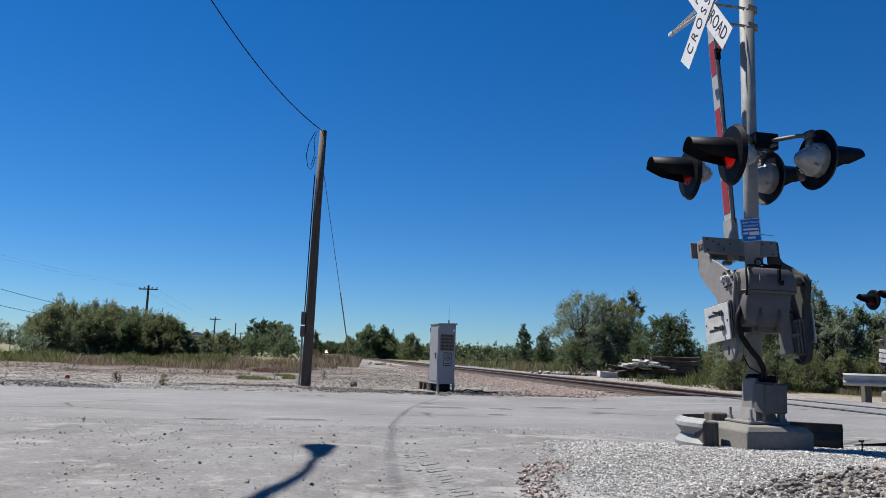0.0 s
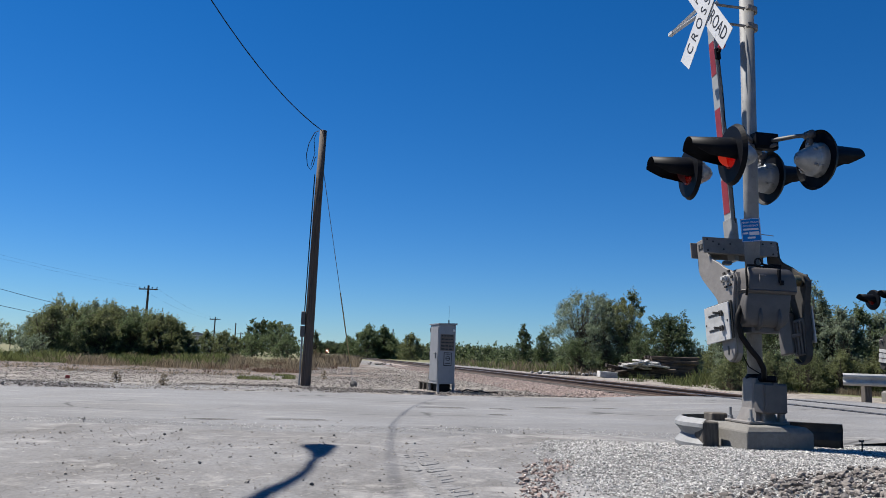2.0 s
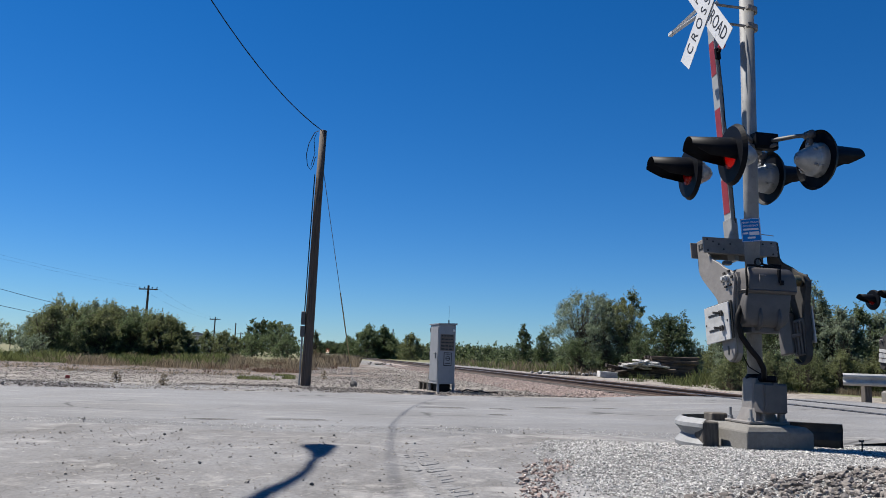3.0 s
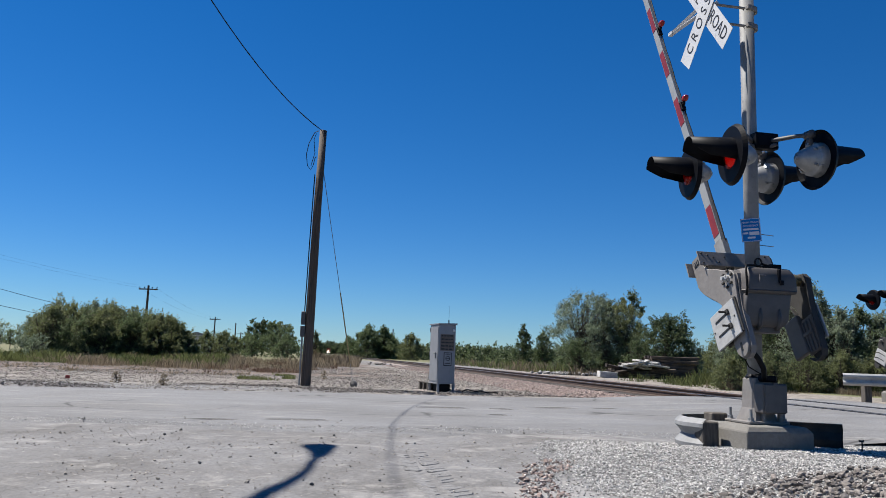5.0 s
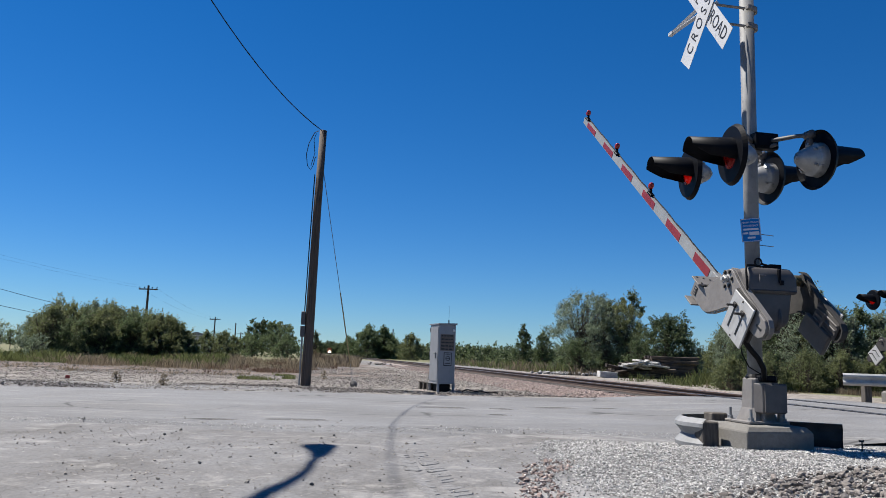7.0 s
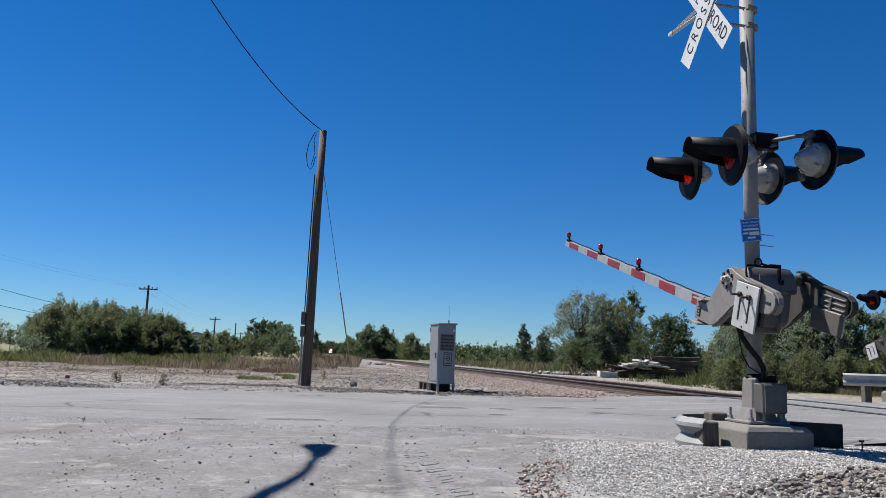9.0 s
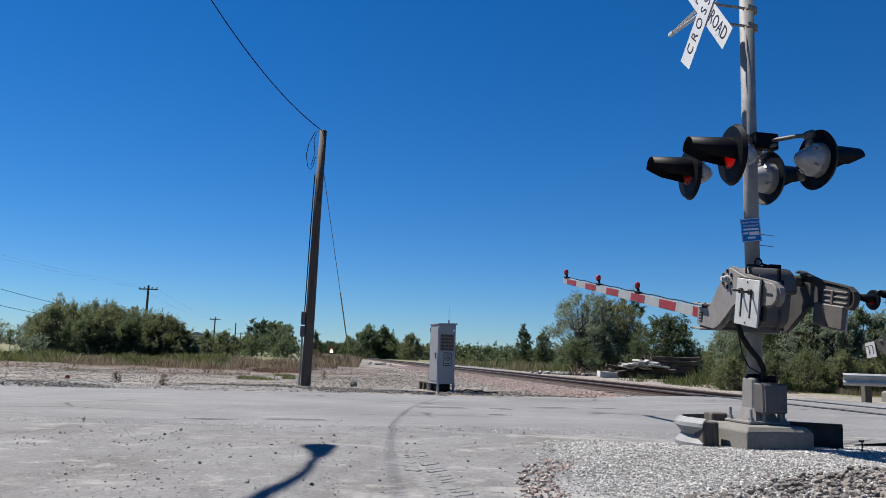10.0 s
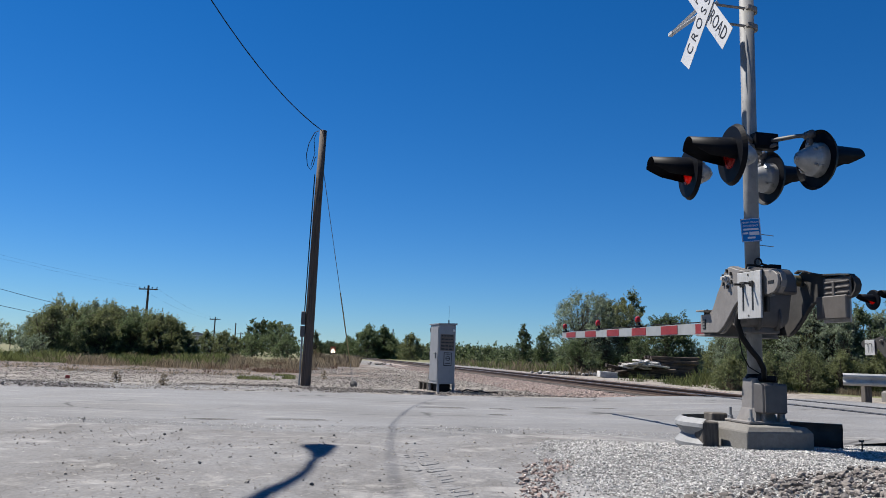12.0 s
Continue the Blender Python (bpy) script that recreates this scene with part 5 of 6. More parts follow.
def sticks(name, a, b, ra, rb, mat, parent, label=""):
    """Many straight tapered twigs, three-sided, in one mesh."""
    a, b, ra, rb = np.array(a), np.array(b), np.array(ra)[:, None], np.array(rb)[:, None]
    t = b - a
    t /= np.linalg.norm(t, axis=1)[:, None] + 1e-9
    u = np.cross(t, np.array([0.31, 0.87, 0.21]))
    u /= np.linalg.norm(u, axis=1)[:, None] + 1e-9
    w = np.cross(t, u)
    ring = []
    for k in range(3):
        d = u * math.cos(2.0944 * k) + w * math.sin(2.0944 * k)
        ring += [a + d * ra, b + d * rb]
    v = np.stack(ring, 1).reshape(-1, 3)
    f = np.array([(0, 2, 3, 1), (2, 4, 5, 3), (4, 0, 1, 5)])
    f = (f[None] + (np.arange(len(a)) * 6)[:, None, None]).reshape(-1, 4)
    return raw(name, v.tolist(), f.tolist(), mat, parent, label)


def tree(name, x, y, height, width, mat, label, seed, leaves=6000, leaf=0.09, stems=1, crown_from=0.25, lean=0.0, clumps=26, clump=0.2, taper=0.5, bare=0):
    """Stems fork into branches that fill an uneven crown; each branch ends in leafy sprays."""
    rng = np.random.default_rng(seed)
    g = thing(name, Matrix.Translation((x, y, ground_z(x, y) - 0.03)), label, "tree" if name == "tree" else "shrub", "trees" if name == "tree" else "shrubs")
    ends = int(clumps * 6.5)
    leaves, leaf = int(leaves * 1.7), leaf * 0.82
    low = crown_from * height
    tips = []
    while len(tips) < ends:
        h = rng.random() ** 0.8
        if crown_from < 0.1:                              # bushy to the ground, widest low down
            prof = (1 - h ** 2.6) ** 0.55 * (0.80 + 0.20 * math.sin(h * 3.0))
        else:
            prof = math.sin(min(1.0, h * (1 - taper * 0.6) + taper * 0.30) * math.pi) ** 0.55
        a = rng.uniform(0, 2 * math.pi)
        lobe = 1 + 0.45 * noise.noise((math.cos(a) * 1.3, math.sin(a) * 1.3 + seed, h * 2.2))
        r = width / 2 * prof * lobe * rng.random() ** 0.42
        p = (r * math.cos(a) + lean * h * height, r * math.sin(a), low + (height - low) * h * (0.90 + 0.26 * noise.noise((a * 0.9, seed, 1.5))))
        if noise.noise((p[0] * 2.4 / width + seed, p[1] * 2.4 / width, p[2] * 3.0 / width)) > -0.30:
            tips.append(p)
    tips = np.array(tips)
    roots = [(rng.uniform(-0.12, 0.12) * width * (stems > 1), rng.uniform(-0.12, 0.12) * width * (stems > 1)) for _ in range(stems)]
    rad = 0.012 * height + 0.015 * min(1.0, height * 0.4)
    bm = bmesh.new()
    for sx, sy in roots:
        tube(bm, [(sx, sy, -0.2), (sx * 1.2, sy * 1.2, height * 0.22), (sx * 2.0 + lean * height * 0.45, sy * 2.0, height * 0.55), (sx * 2.6 + lean * height * 0.8, sy * 2.6, height * 0.86)], [rad * 1.4, rad, rad * 0.55, rad * 0.15], 7)
    part("trunk", bm, M["bark"], g, "grey-brown stems")
    a0, b0, r0, r1 = [], [], [], []
    for i, p in enumerate(tips):
        sx, sy = roots[i % stems]
        h0 = p[2] * rng.uniform(0.35, 0.7)
        k = 1 + h0 / height * 1.4
        base = np.array((sx * k + lean * h0, sy * k, h0))
        mid = base + (p - base) * 0.5 + np.array((0, 0, -0.03 * height)) + rng.normal(size=3) * 0.02 * width
        a0 += [base, mid]
        b0 += [mid, p]
        r0 += [rad * 0.34, rad * 0.20]
        r1 += [rad * 0.20, rad * 0.07]
    # sprays: short twigs that fan outwards and up from each branch end
    fan = 4 + bare
    out = tips - np.array((lean * height * 0.5, 0, low + (height - low) * 0.35))
    out /= np.linalg.norm(out, axis=1)[:, None] + 1e-6
    src = np.repeat(tips, fan, 0)
    d = np.repeat(out, fan, 0) * 0.7 + rng.normal(size=(len(src), 3)) * 0.55 + np.array((0, 0, 0.35))
    d /= np.linalg.norm(d, axis=1)[:, None]
    ln = (clump * width * 0.80 * (0.30 + 1.25 * rng.random(len(src)) ** 1.6))[:, None]
    far = src + d * ln
    a0 += list(src)
    b0 += list(far)
    r0 += [rad * 0.07] * len(src)
    r1 += [rad * 0.025] * len(src)
    if y > 80:                                            # far off only the larger limbs show
        a0, b0, r0, r1 = a0[:2 * ends], b0[:2 * ends], r0[:2 * ends], r1[:2 * ends]
    sticks("branching", a0, b0, r0, r1, M["bark"], g, "thin grey-brown limbs and twigs")
    pick = rng.integers(0, len(src), leaves)
    along = rng.random(leaves) ** 0.75
    c = src[pick] + d[pick] * (ln[pick] * along[:, None]) + rng.normal(size=(leaves, 3)) * (0.105 * clump * width * (1.5 - 1.0 * along))[:, None]
    c[:, 2] = np.maximum(c[:, 2], 0.02)
    e = rng.normal(size=(leaves, 3)) + d[pick] * 0.8
    e /= np.linalg.norm(e, axis=1)[:, None]
    w = np.cross(e, rng.normal(size=(leaves, 3)))
    w /= np.linalg.norm(w, axis=1)[:, None]
    sz = leaf * rng.uniform(0.55, 1.35, leaves)[:, None]
    v = np.stack([c - e * sz, c + w * sz * 0.5, c + e * sz, c - w * sz * 0.5], 1).reshape(-1, 3)
    raw("crown", v.tolist(), np.arange(leaves * 4).reshape(-1, 4).tolist(), mat, g, "clumped small leaves")
    return g


def at_bearing(b, depth):
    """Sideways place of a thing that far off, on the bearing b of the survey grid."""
    return (b - 790) / 1352 * depth


OL, GR, DK, GY = M["leaf_olive"], M["leaf_green"], M["leaf_dark"], M["leaf_grey"]
# thicket on the left
for i, (b, d, h, w, mt) in enumerate([(84, 45, 2.3, 2.4, GY), (108, 44, 2.9, 2.8, OL), (140, 46, 3.1, 3.0, OL), (165, 44, 2.6, 3.0, GR), (192, 44, 2.8, 3.0, OL), (222, 46, 3.0, 3.0, OL), (248, 45, 2.6, 2.8, GR), (275, 46, 2.7, 2.8, OL), (300, 45, 2.6, 2.6, OL), (326, 45, 2.2, 2.2, OL), (345, 45, 1.5, 1.6, OL),
                                      (212, 48, 3.4, 2.6, GY), (298, 48, 3.15, 2.4, GY), (118, 47, 3.4, 2.2, GY), (180, 48, 3.1, 2.4, GY), (255, 48, 3.1, 2.4, OL)]):
    tree("shrub", at_bearing(b, d), d, h, w, mt, "dense olive green thicket shrub with thin bare twigs", 100 + i * 3, 7000, 0.060, 3, 0.08, 0, 26, 0.20, 0.55, 2)
tree("shrub", at_bearing(84, 41), 41, 1.35, 1.2, GY, "small pale green weed shrub at the edge of the grass", 140, 900, 0.06, 2, 0.1, 0, 12, 0.22)
tree("tree", at_bearing(8, 85), 85, 3.2, 3.4, GY, "thin pale tree far off in a field", 150, 1200, 0.11, 2, 0.3, 0, 16, 0.15, 0.5, 1)
tree("tree", at_bearing(38, 95), 95, 2.3, 1.8, GR, "small far tree in a field", 153, 800, 0.11, 1, 0.3, 0, 10, 0.2)
# between the thicket and the utility pole
for i, (b, d, h, w, mt) in enumerate([(384, 62, 2.0, 2.2, OL), (410, 64, 2.3, 2.4, OL), (428, 66, 1.7, 1.8, OL)]):
    tree("shrub", at_bearing(b, d), d, h, w, mt, "yellowish green shrub in dry grass", 160 + i * 3, 2600, 0.08, 3, 0.08, 0, 18, 0.22)
tree("tree", at_bearing(467, 110), 110, 5.0, 3.0, DK, "round dark green tree behind dry grass", 180, 4500, 0.14, 1, 0.25, 0, 20, 0.2)
tree("tree", at_bearing(508, 112), 112, 5.0, 4.2, GR, "round green tree behind dry grass", 183, 5000, 0.14, 1, 0.25, 0, 24, 0.2)
for i, (b, d, h, w) in enumerate([(465, 95, 2.8, 3.6), (495, 95, 3.0, 4.0), (522, 92, 2.8, 3.4), (452, 98, 2.4, 2.6)]):
    tree("shrub", at_bearing(b, d), d, h, w, GR, "green shrub behind dry grass", 190 + i * 3, 2400, 0.11, 2, 0.05, 0, 20, 0.22)
tree("shrub", at_bearing(572, 74), 74, 2.6, 1.35, OL, "olive shrub beside the utility pole", 205, 3200, 0.08, 3, 0.05, 0, 20, 0.24)
tree("shrub", -11.75, 75, 1.6, 0.75, GR, "slim dark green shrub near the track", 208, 6000, 0.06, 3, 0.03, 0, 30, 0.24)
tree("shrub", -12.6, 76, 1.5, 1.0, GR, "dark green shrub near the track", 210, 6000, 0.06, 3, 0.03, 0, 30, 0.24)
for i, (x, y, h, w) in enumerate([(-9.85, 61, 0.85, 1.1), (-9.3, 62, 0.62, 0.9), (-8.5, 62, 0.5, 1.0), (-7.95, 60, 0.42, 0.9)]):
    tree("shrub", x, y, h, w, M["hay"] if i % 2 else M["leaf_tan"], "low dry tan bush beside the track", 212 + i * 3, 3600, 0.045, 3, 0.03, 0, 22, 0.26)
# trees beyond the bend of view along the track
for i, (b, d, h, w, mt, lv) in enumerate([(630, 165, 4.0, 3.6, GR, 5000), (648, 160, 4.9, 4.6, GR, 5000), (664, 150, 6.3, 5.6, GR, 7000), (692, 152, 6.1, 5.8, GR, 7000), (705, 150, 3.6, 4.0, GR, 3500)]):
    tree("tree", at_bearing(b, d), d, h, w, mt, "broad green tree beyond the track", 220 + i * 3, lv, 0.16, 1, 0.03, 0, 30, 0.2)
for i, (b, d, h, w) in enumerate([(578, 790, 9.0, 20.0), (598, 800, 10.0, 22.0), (616, 790, 9.0, 20.0)]):
    tree("tree", at_bearing(b, d), d, h, w, DK, "dark green tree far down the track", 760 + i * 3, 5000, 0.75, 2, 0.03, 0, 30, 0.2)
tree("tree", at_bearing(740, 140), 140, 4.6, 4.6, OL, "yellowish green tree beyond the track", 240, 5000, 0.14, 2, 0.03, 0, 22, 0.2)
tree("tree", at_bearing(936, 110), 110, 5.6, 2.7, DK, "narrow dark cedar tree in rough grass", 243, 7000, 0.09, 1, 0.06, 0, 30, 0.20, 0.75)
tree("tree", at_bearing(972, 105), 105, 4.7, 2.6, DK, "narrow dark cedar tree in rough grass", 246, 7000, 0.09, 1, 0.06, 0, 30, 0.20, 0.75)
# right-hand trees beyond the tie pile
tree("tree", at_bearing(1048, 54), 54, 5.75, 4.6, GY, "spreading grey-green tree with many bare limbs", 250, 13000, 0.065, 3, 0.15, -0.05, 46, 0.14, 0.45, 3)
tree("tree", at_bearing(1112, 53), 53, 5.55, 3.3, OL, "bushy olive green tree behind the ties", 253, 9500, 0.075, 2, 0.12, 0, 36, 0.18)
tree("tree", at_bearing(1082, 53), 53, 4.6, 3.2, GY, "bushy grey-green tree behind the ties", 256, 6500, 0.07, 2, 0.1, 0, 30, 0.18)
tree("tree", at_bearing(1192, 48), 48, 4.55, 3.3, DK, "dense dark green tree behind the ties", 259, 9500, 0.075, 1, 0.08, 0, 32, 0.19)
tree("shrub", at_bearing(1030, 50), 50, 2.1, 2.8, GR, "low green shrub under trees", 262, 4200, 0.06, 3, 0.05, 0, 22, 0.2)
tree("shrub", at_bearing(1145, 50), 50, 2.6, 2.6, GR, "green shrub under trees", 265, 4200, 0.06, 3, 0.05, 0, 22, 0.2)
tree("shrub", at_bearing(1235, 48), 48, 2.2, 2.2, GY, "low grey-green shrub beside the trees", 268, 3600, 0.06, 3, 0.05, 0, 20, 0.2)
# from 1350 to 1400 the darker leaf colour stands in for deep shade
for i, (b, d, h, w, mt) in enumerate([(1296, 38, 2.6, 2.2, OL), (1318, 36, 3.0, 2.6, GY), (1350, 34, 3.5, 2.8, DK), (1385, 33, 3.8, 2.4, DK), (1425, 31, 4.3, 2.0, GY), (1446, 30, 4.1, 1.8, GY), (1470, 30, 3.2, 2.2, OL), (1500, 29, 3.1, 2.0, GY), (1528, 29, 2.95, 2.0, GR), (1560, 29, 3.0, 2.4, GY), (1600, 29, 3.1, 2.6, GR), (1400, 35, 4.0, 2.6, DK), (1490, 33, 3.1, 2.6, DK)]):
    tree("tree", at_bearing(b, d), d, h, w, mt, "dense tall shrub tree along the railway fence line", 280 + i * 3, 9000, 0.047, 3, 0.04, 0, 34, 0.20, 0.6, 2)
for i, b in enumerate(range(1302, 1620, 22)):
    tree("shrub", at_bearing(b, 27.5), 27.5 + (i % 3) * 0.7, 1.1 + 0.5 * ((i * 7) % 5) / 5, 1.5, (OL, DK, GR)[i % 3], "low weedy green shrub below the trees", 330 + i * 3, 3200, 0.038, 3, 0.04, 0, 16, 0.22)


def far_woods():
    rng = np.random.default_rng(71)
    cs, sp = [], []
    for k in range(420):
        b = rng.uniform(690, 1300)
        d = rng.uniform(150, 215)
        top = 3.1 + 1.3 * noise.noise((b * 0.022, 2.0, 0)) + 0.8 * noise.noise((b * 0.09, d * 0.05, 3))
        for j in range(9):
            cs.append((at_bearing(b, d) + rng.normal() * 1.3, d + rng.normal(), top * (j + rng.random()) / 9))
            sp.append(rng.uniform(0.8, 1.25))
    for k in range(150):
        b = rng.uniform(-200, 560)
        d = rng.uniform(260, 340)
        h = rng.uniform(2.0, 4.5)
        for j in range(4):
            cs.append((at_bearing(b, d) + rng.normal() * 2.4, d + rng.normal(), h * rng.uniform(0.1, 1.0)))
            sp.append(rng.uniform(1.0, 1.8))
    for k in range(46):
        d = rng.uniform(880, 960)
        x = -137 + 64 * rng.random()
        h = 8.0 + 2.5 * math.sin(x * 0.21) + rng.normal()
        for j in range(7):
            cs.append((x + rng.normal() * 3.0, d, h * (j + rng.random()) / 7))
            sp.append(rng.uniform(2.4, 4.0))
    ob = leaves_mesh("far_woods", cs, sp, 0.26, 140000, DK, None, 5)
    tagged(ob, "hazy green line of far woods and hedges", "woods", kind="stuff")


far_woods()


# ---- grass ----
def grass(name, n, where, height, mat, label, seed, width=0.012):
    rng = np.random.default_rng(seed)
    p = np.array(where(n, rng))
    n = len(p)
    h = height[0] + (height[1] - height[0]) * rng.random(n) ** 2
    h *= np.clip([0.75 + 1.2 * noise.noise((x * 0.45, y * 0.45, seed)) for x, y in p], 0.2, 1.35)
    a = rng.uniform(0, 2 * np.pi, n)
    lean = rng.uniform(0.05, 0.6, n) * h
    b = rng.uniform(0, 2 * np.pi, n)
    w = width * rng.uniform(0.6, 1.5, n)
    z = np.array([ground_z(x, y) for x, y in p]) - 0.02
    r = np.stack([np.cos(a), np.sin(a)], 1) * w[:, None]
    off = np.stack([np.cos(b), np.sin(b)], 1) * lean[:, None]
    v0 = np.column_stack([p - r, z])
    v1 = np.column_stack([p + r, z])
    v2 = np.column_stack([p + r * 0.7 + off * 0.35, z + h * 0.6])
    v3 = np.column_stack([p + off, z + h])
    v = np.stack([v0, v1, v2, v3], 1).reshape(-1, 3)
    f = np.arange(n * 4).reshape(-1, 4)
    me = bpy.data.meshes.new(name)
    me.from_pydata(v.tolist(), [], f.tolist())
    me.materials.append(mat)
    tagged(new(name, me), label, "grass", kind="stuff")


def band(px0, px1, d0, d1, patch=-0.1, s=0.3):
    def f(n, rng):
        out = []
        while len(out) < n:
            d = rng.uniform(d0, d1)
            x = at_bearing(rng.uniform(px0, px1), d)
            if across(x, d) < 4.5 and across(x, d) > -4.2:
                continue
            if noise.noise((x * s, d * s, 3)) > patch:
                out.append((x, d))
        return out
    return f


grass("green_grass", 42000, band(-60, 420, 33, 47, -0.30), (0.08, 0.5), M["grass"], "green grass before the thicket", 21, 0.008)
grass("dry_grass", 42000, band(180, 605, 31, 64, -0.08, 0.3), (0.05, 0.42), M["hay"], "tall dry tan grass beside the track", 22, 0.004)
grass("trackside_grass", 16000, band(552, 650, 46, 130, -0.5), (0.1, 0.7), M["hay"], "dry brown grass along the track bank", 30, 0.016)
grass("brown_weeds", 22000, band(380, 612, 27, 50, 0.02, 0.35), (0.03, 0.26), M["weed_brown"], "reddish brown dead weeds in dry grass", 33, 0.005)
grass("mixed_grass", 9000, band(-60, 330, 31, 45, 0.10), (0.06, 0.4), M["hay"], "dry stalks among green grass", 29, 0.007)
grass("dirt_bank_grass", 6000, band(-60, 560, 24, 36, 0.22, 0.5), (0.03, 0.18), M["hay"], "short dry grass over bare dirt", 23, 0.007)
grass("verge_grass", 1700, band(440, 540, 22.0, 26.5, 0.12, 0.7), (0.03, 0.16), M["grass"], "small patch of green grass by the pole", 24, 0.010)
grass("field_grass", 15000, band(780, 1300, 48, 105, -0.4), (0.2, 0.8), M["grass"], "rough green grass below the trees", 25, 0.016)
grass("field_dry_grass", 21000, band(780, 1300, 46, 110, 0.1), (0.2, 0.7), M["hay"], "dry tan grass below the trees", 26, 0.015)
grass("fence_line_grass", 8000, band(1240, 1640, 25.5, 29, 0.0, 0.8), (0.05, 0.36), M["hay"], "dry weeds below the roadside shrubs", 27, 0.008)
grass("weeds", 10000, band(1060, 1640, 27, 38, -0.05, 0.7), (0.1, 0.6), M["grass"], "green weeds below the roadside shrubs", 28, 0.010)


# ---- pile of old ties and rubble ----
def old_ties():
    rng = np.random.default_rng(9)
    bm = bmesh.new()
    box(bm, (0, 0, 0), (2.5, 0.23, 0.17), 0.015)
    proto = None
    D = 43.0
    spots = []
    for k in range(42):                                  # neat stack
        layer = k // 6
        spots.append((at_bearing(1196, D) + rng.normal() * 0.15, D - 0.7 + (k % 6) * 0.27, 0.07 + 0.175 * layer, rng.normal() * 2, rng.normal() * 1.5, rng.normal() * 3))
    for k in range(10):
        spots.append((at_bearing(1252, D) + rng.normal() * 0.2, D - 1.0 + (k % 5) * 0.27, 0.07 + 0.175 * (k // 5), 0, 0, rng.normal() * 4))
    for k in range(44):                                  # tumbled heap
        u = rng.random()
        spots.append((at_bearing(1122 + 58 * u, D) + rng.normal() * 0.2, D - 0.8 + rng.random() * 1.8, 0.10 + 0.75 * rng.random() * (1 - abs(u - 0.6)), rng.normal() * 6, rng.normal() * 5, rng.uniform(-35, 35)))
    for s in spots:
        if proto is None:
            proto = part("old_tie", bm, M["oldtie"])
            ob = proto
        else:
            ob = new("old_tie", proto.data)
        ob.matrix_basis = pose(*s)
        tagged(ob, "weathered grey-brown railway tie in a discarded pile", "railway tie", "discarded ties")


M["oldtie"] = material("bleached_old_tie", (0.035, 0.024, 0.018), (0.18, 0.135, 0.105), 5, 0.9, 0.5, random_tint=0.85, stretch=(0.4, 3, 3))
old_ties()


def slabs():
    rng = np.random.default_rng(19)
    for k in range(14):
        bm = bmesh.new()
        box(bm, (0, 0, 0), (rng.uniform(0.6, 1.3), rng.uniform(0.4, 0.8), 0.09), 0.02)
        ob = part("concrete_slab", bm, M["whitish"])
        ob.matrix_basis = pose(at_bearing(1108 + 62 * rng.random(), 42.3), 42.1 + rng.normal() * 0.3, 0.55 + 0.40 * rng.random(), rng.normal() * 9, rng.normal() * 9, rng.uniform(0, 90))
        tagged(ob, "broken pale concrete slab lying on old ties", "slab", "broken slabs")


M["whitish"] = material("bleached_concrete", (0.80, 0.77, 0.72), (1.1, 1.08, 1.04), 12, 0.85, 0.2, c3=(0.4, 0.38, 0.35), scale3=2)
slabs()


def white_box():
    bm = bmesh.new()
    box(bm, (0, 0, 0.16), (1.0, 0.55, 0.34), 0.02)
    box(bm, (0.1, -0.29, 0.2), (0.5, 0.02, 0.16), 0.004)
    ob = part("white_crate", bm, M["whitish"])
    ob.matrix_basis = pose(at_bearing(1084, 41.5), 41.5, -0.02, 0, 3, 8)
    tagged(ob, "dirty white box dumped beside the pile", "crate")


white_box()
rng = np.random.default_rng(33)
pl = [(at_bearing(1018 + 26 * rng.normal(), 47), 47 + 0.5 * rng.normal()) for _ in range(90)]
sz = rng.uniform(0.08, 0.26, len(pl))
stones("rubble", [(x, y, ground_z(x, y) + s * 0.35) for (x, y), s in zip(pl, sz)], sz, material("mixed_rubble", (0.10, 0.10, 0.10), (0.75, 0.74, 0.72), 3, 0.8, 0.3, random_tint=0.6, island=True), "heap of white and dark rubble beyond the track", 8, 0.55)
pl = [(at_bearing(683 + 9 * rng.normal(), 66), 66 + 0.8 * rng.normal()) for _ in range(30)]
sz = rng.uniform(0.1, 0.24, len(pl))
stones("dark_heap", [(x, y, ground_z(x, y) + s * 0.4) for (x, y), s in zip(pl, sz)], sz, M["darkstone"], "dark heap of scrap beside the track", 9, 0.5)


# ---- far poles and wires ----
def line_pole(x, y, h, arm, label):
    g = thing("line_pole", pose(x, y, 0), label, "utility pole", "far poles")
    bm = bmesh.new()
    tube(bm, [(0, 0, -0.3), (0, 0, h)], [0.17, 0.12], 10)
    part("shaft", bm, M["pole"], g)
    if arm:
        bm = bmesh.new()
        box(bm, (0, 0, h - 0.45), (arm, 0.12, 0.14), 0.01)
        part("crossarm", bm, M["pole"], g)
        for dx in (-0.46, -0.2, 0.2, 0.46):
            bm = bmesh.new()
            tube(bm, [(dx * arm, 0, h - 0.38), (dx * arm, 0, h - 0.16)], 0.05, 8)
            part("insulator", bm, M["cable"], g)


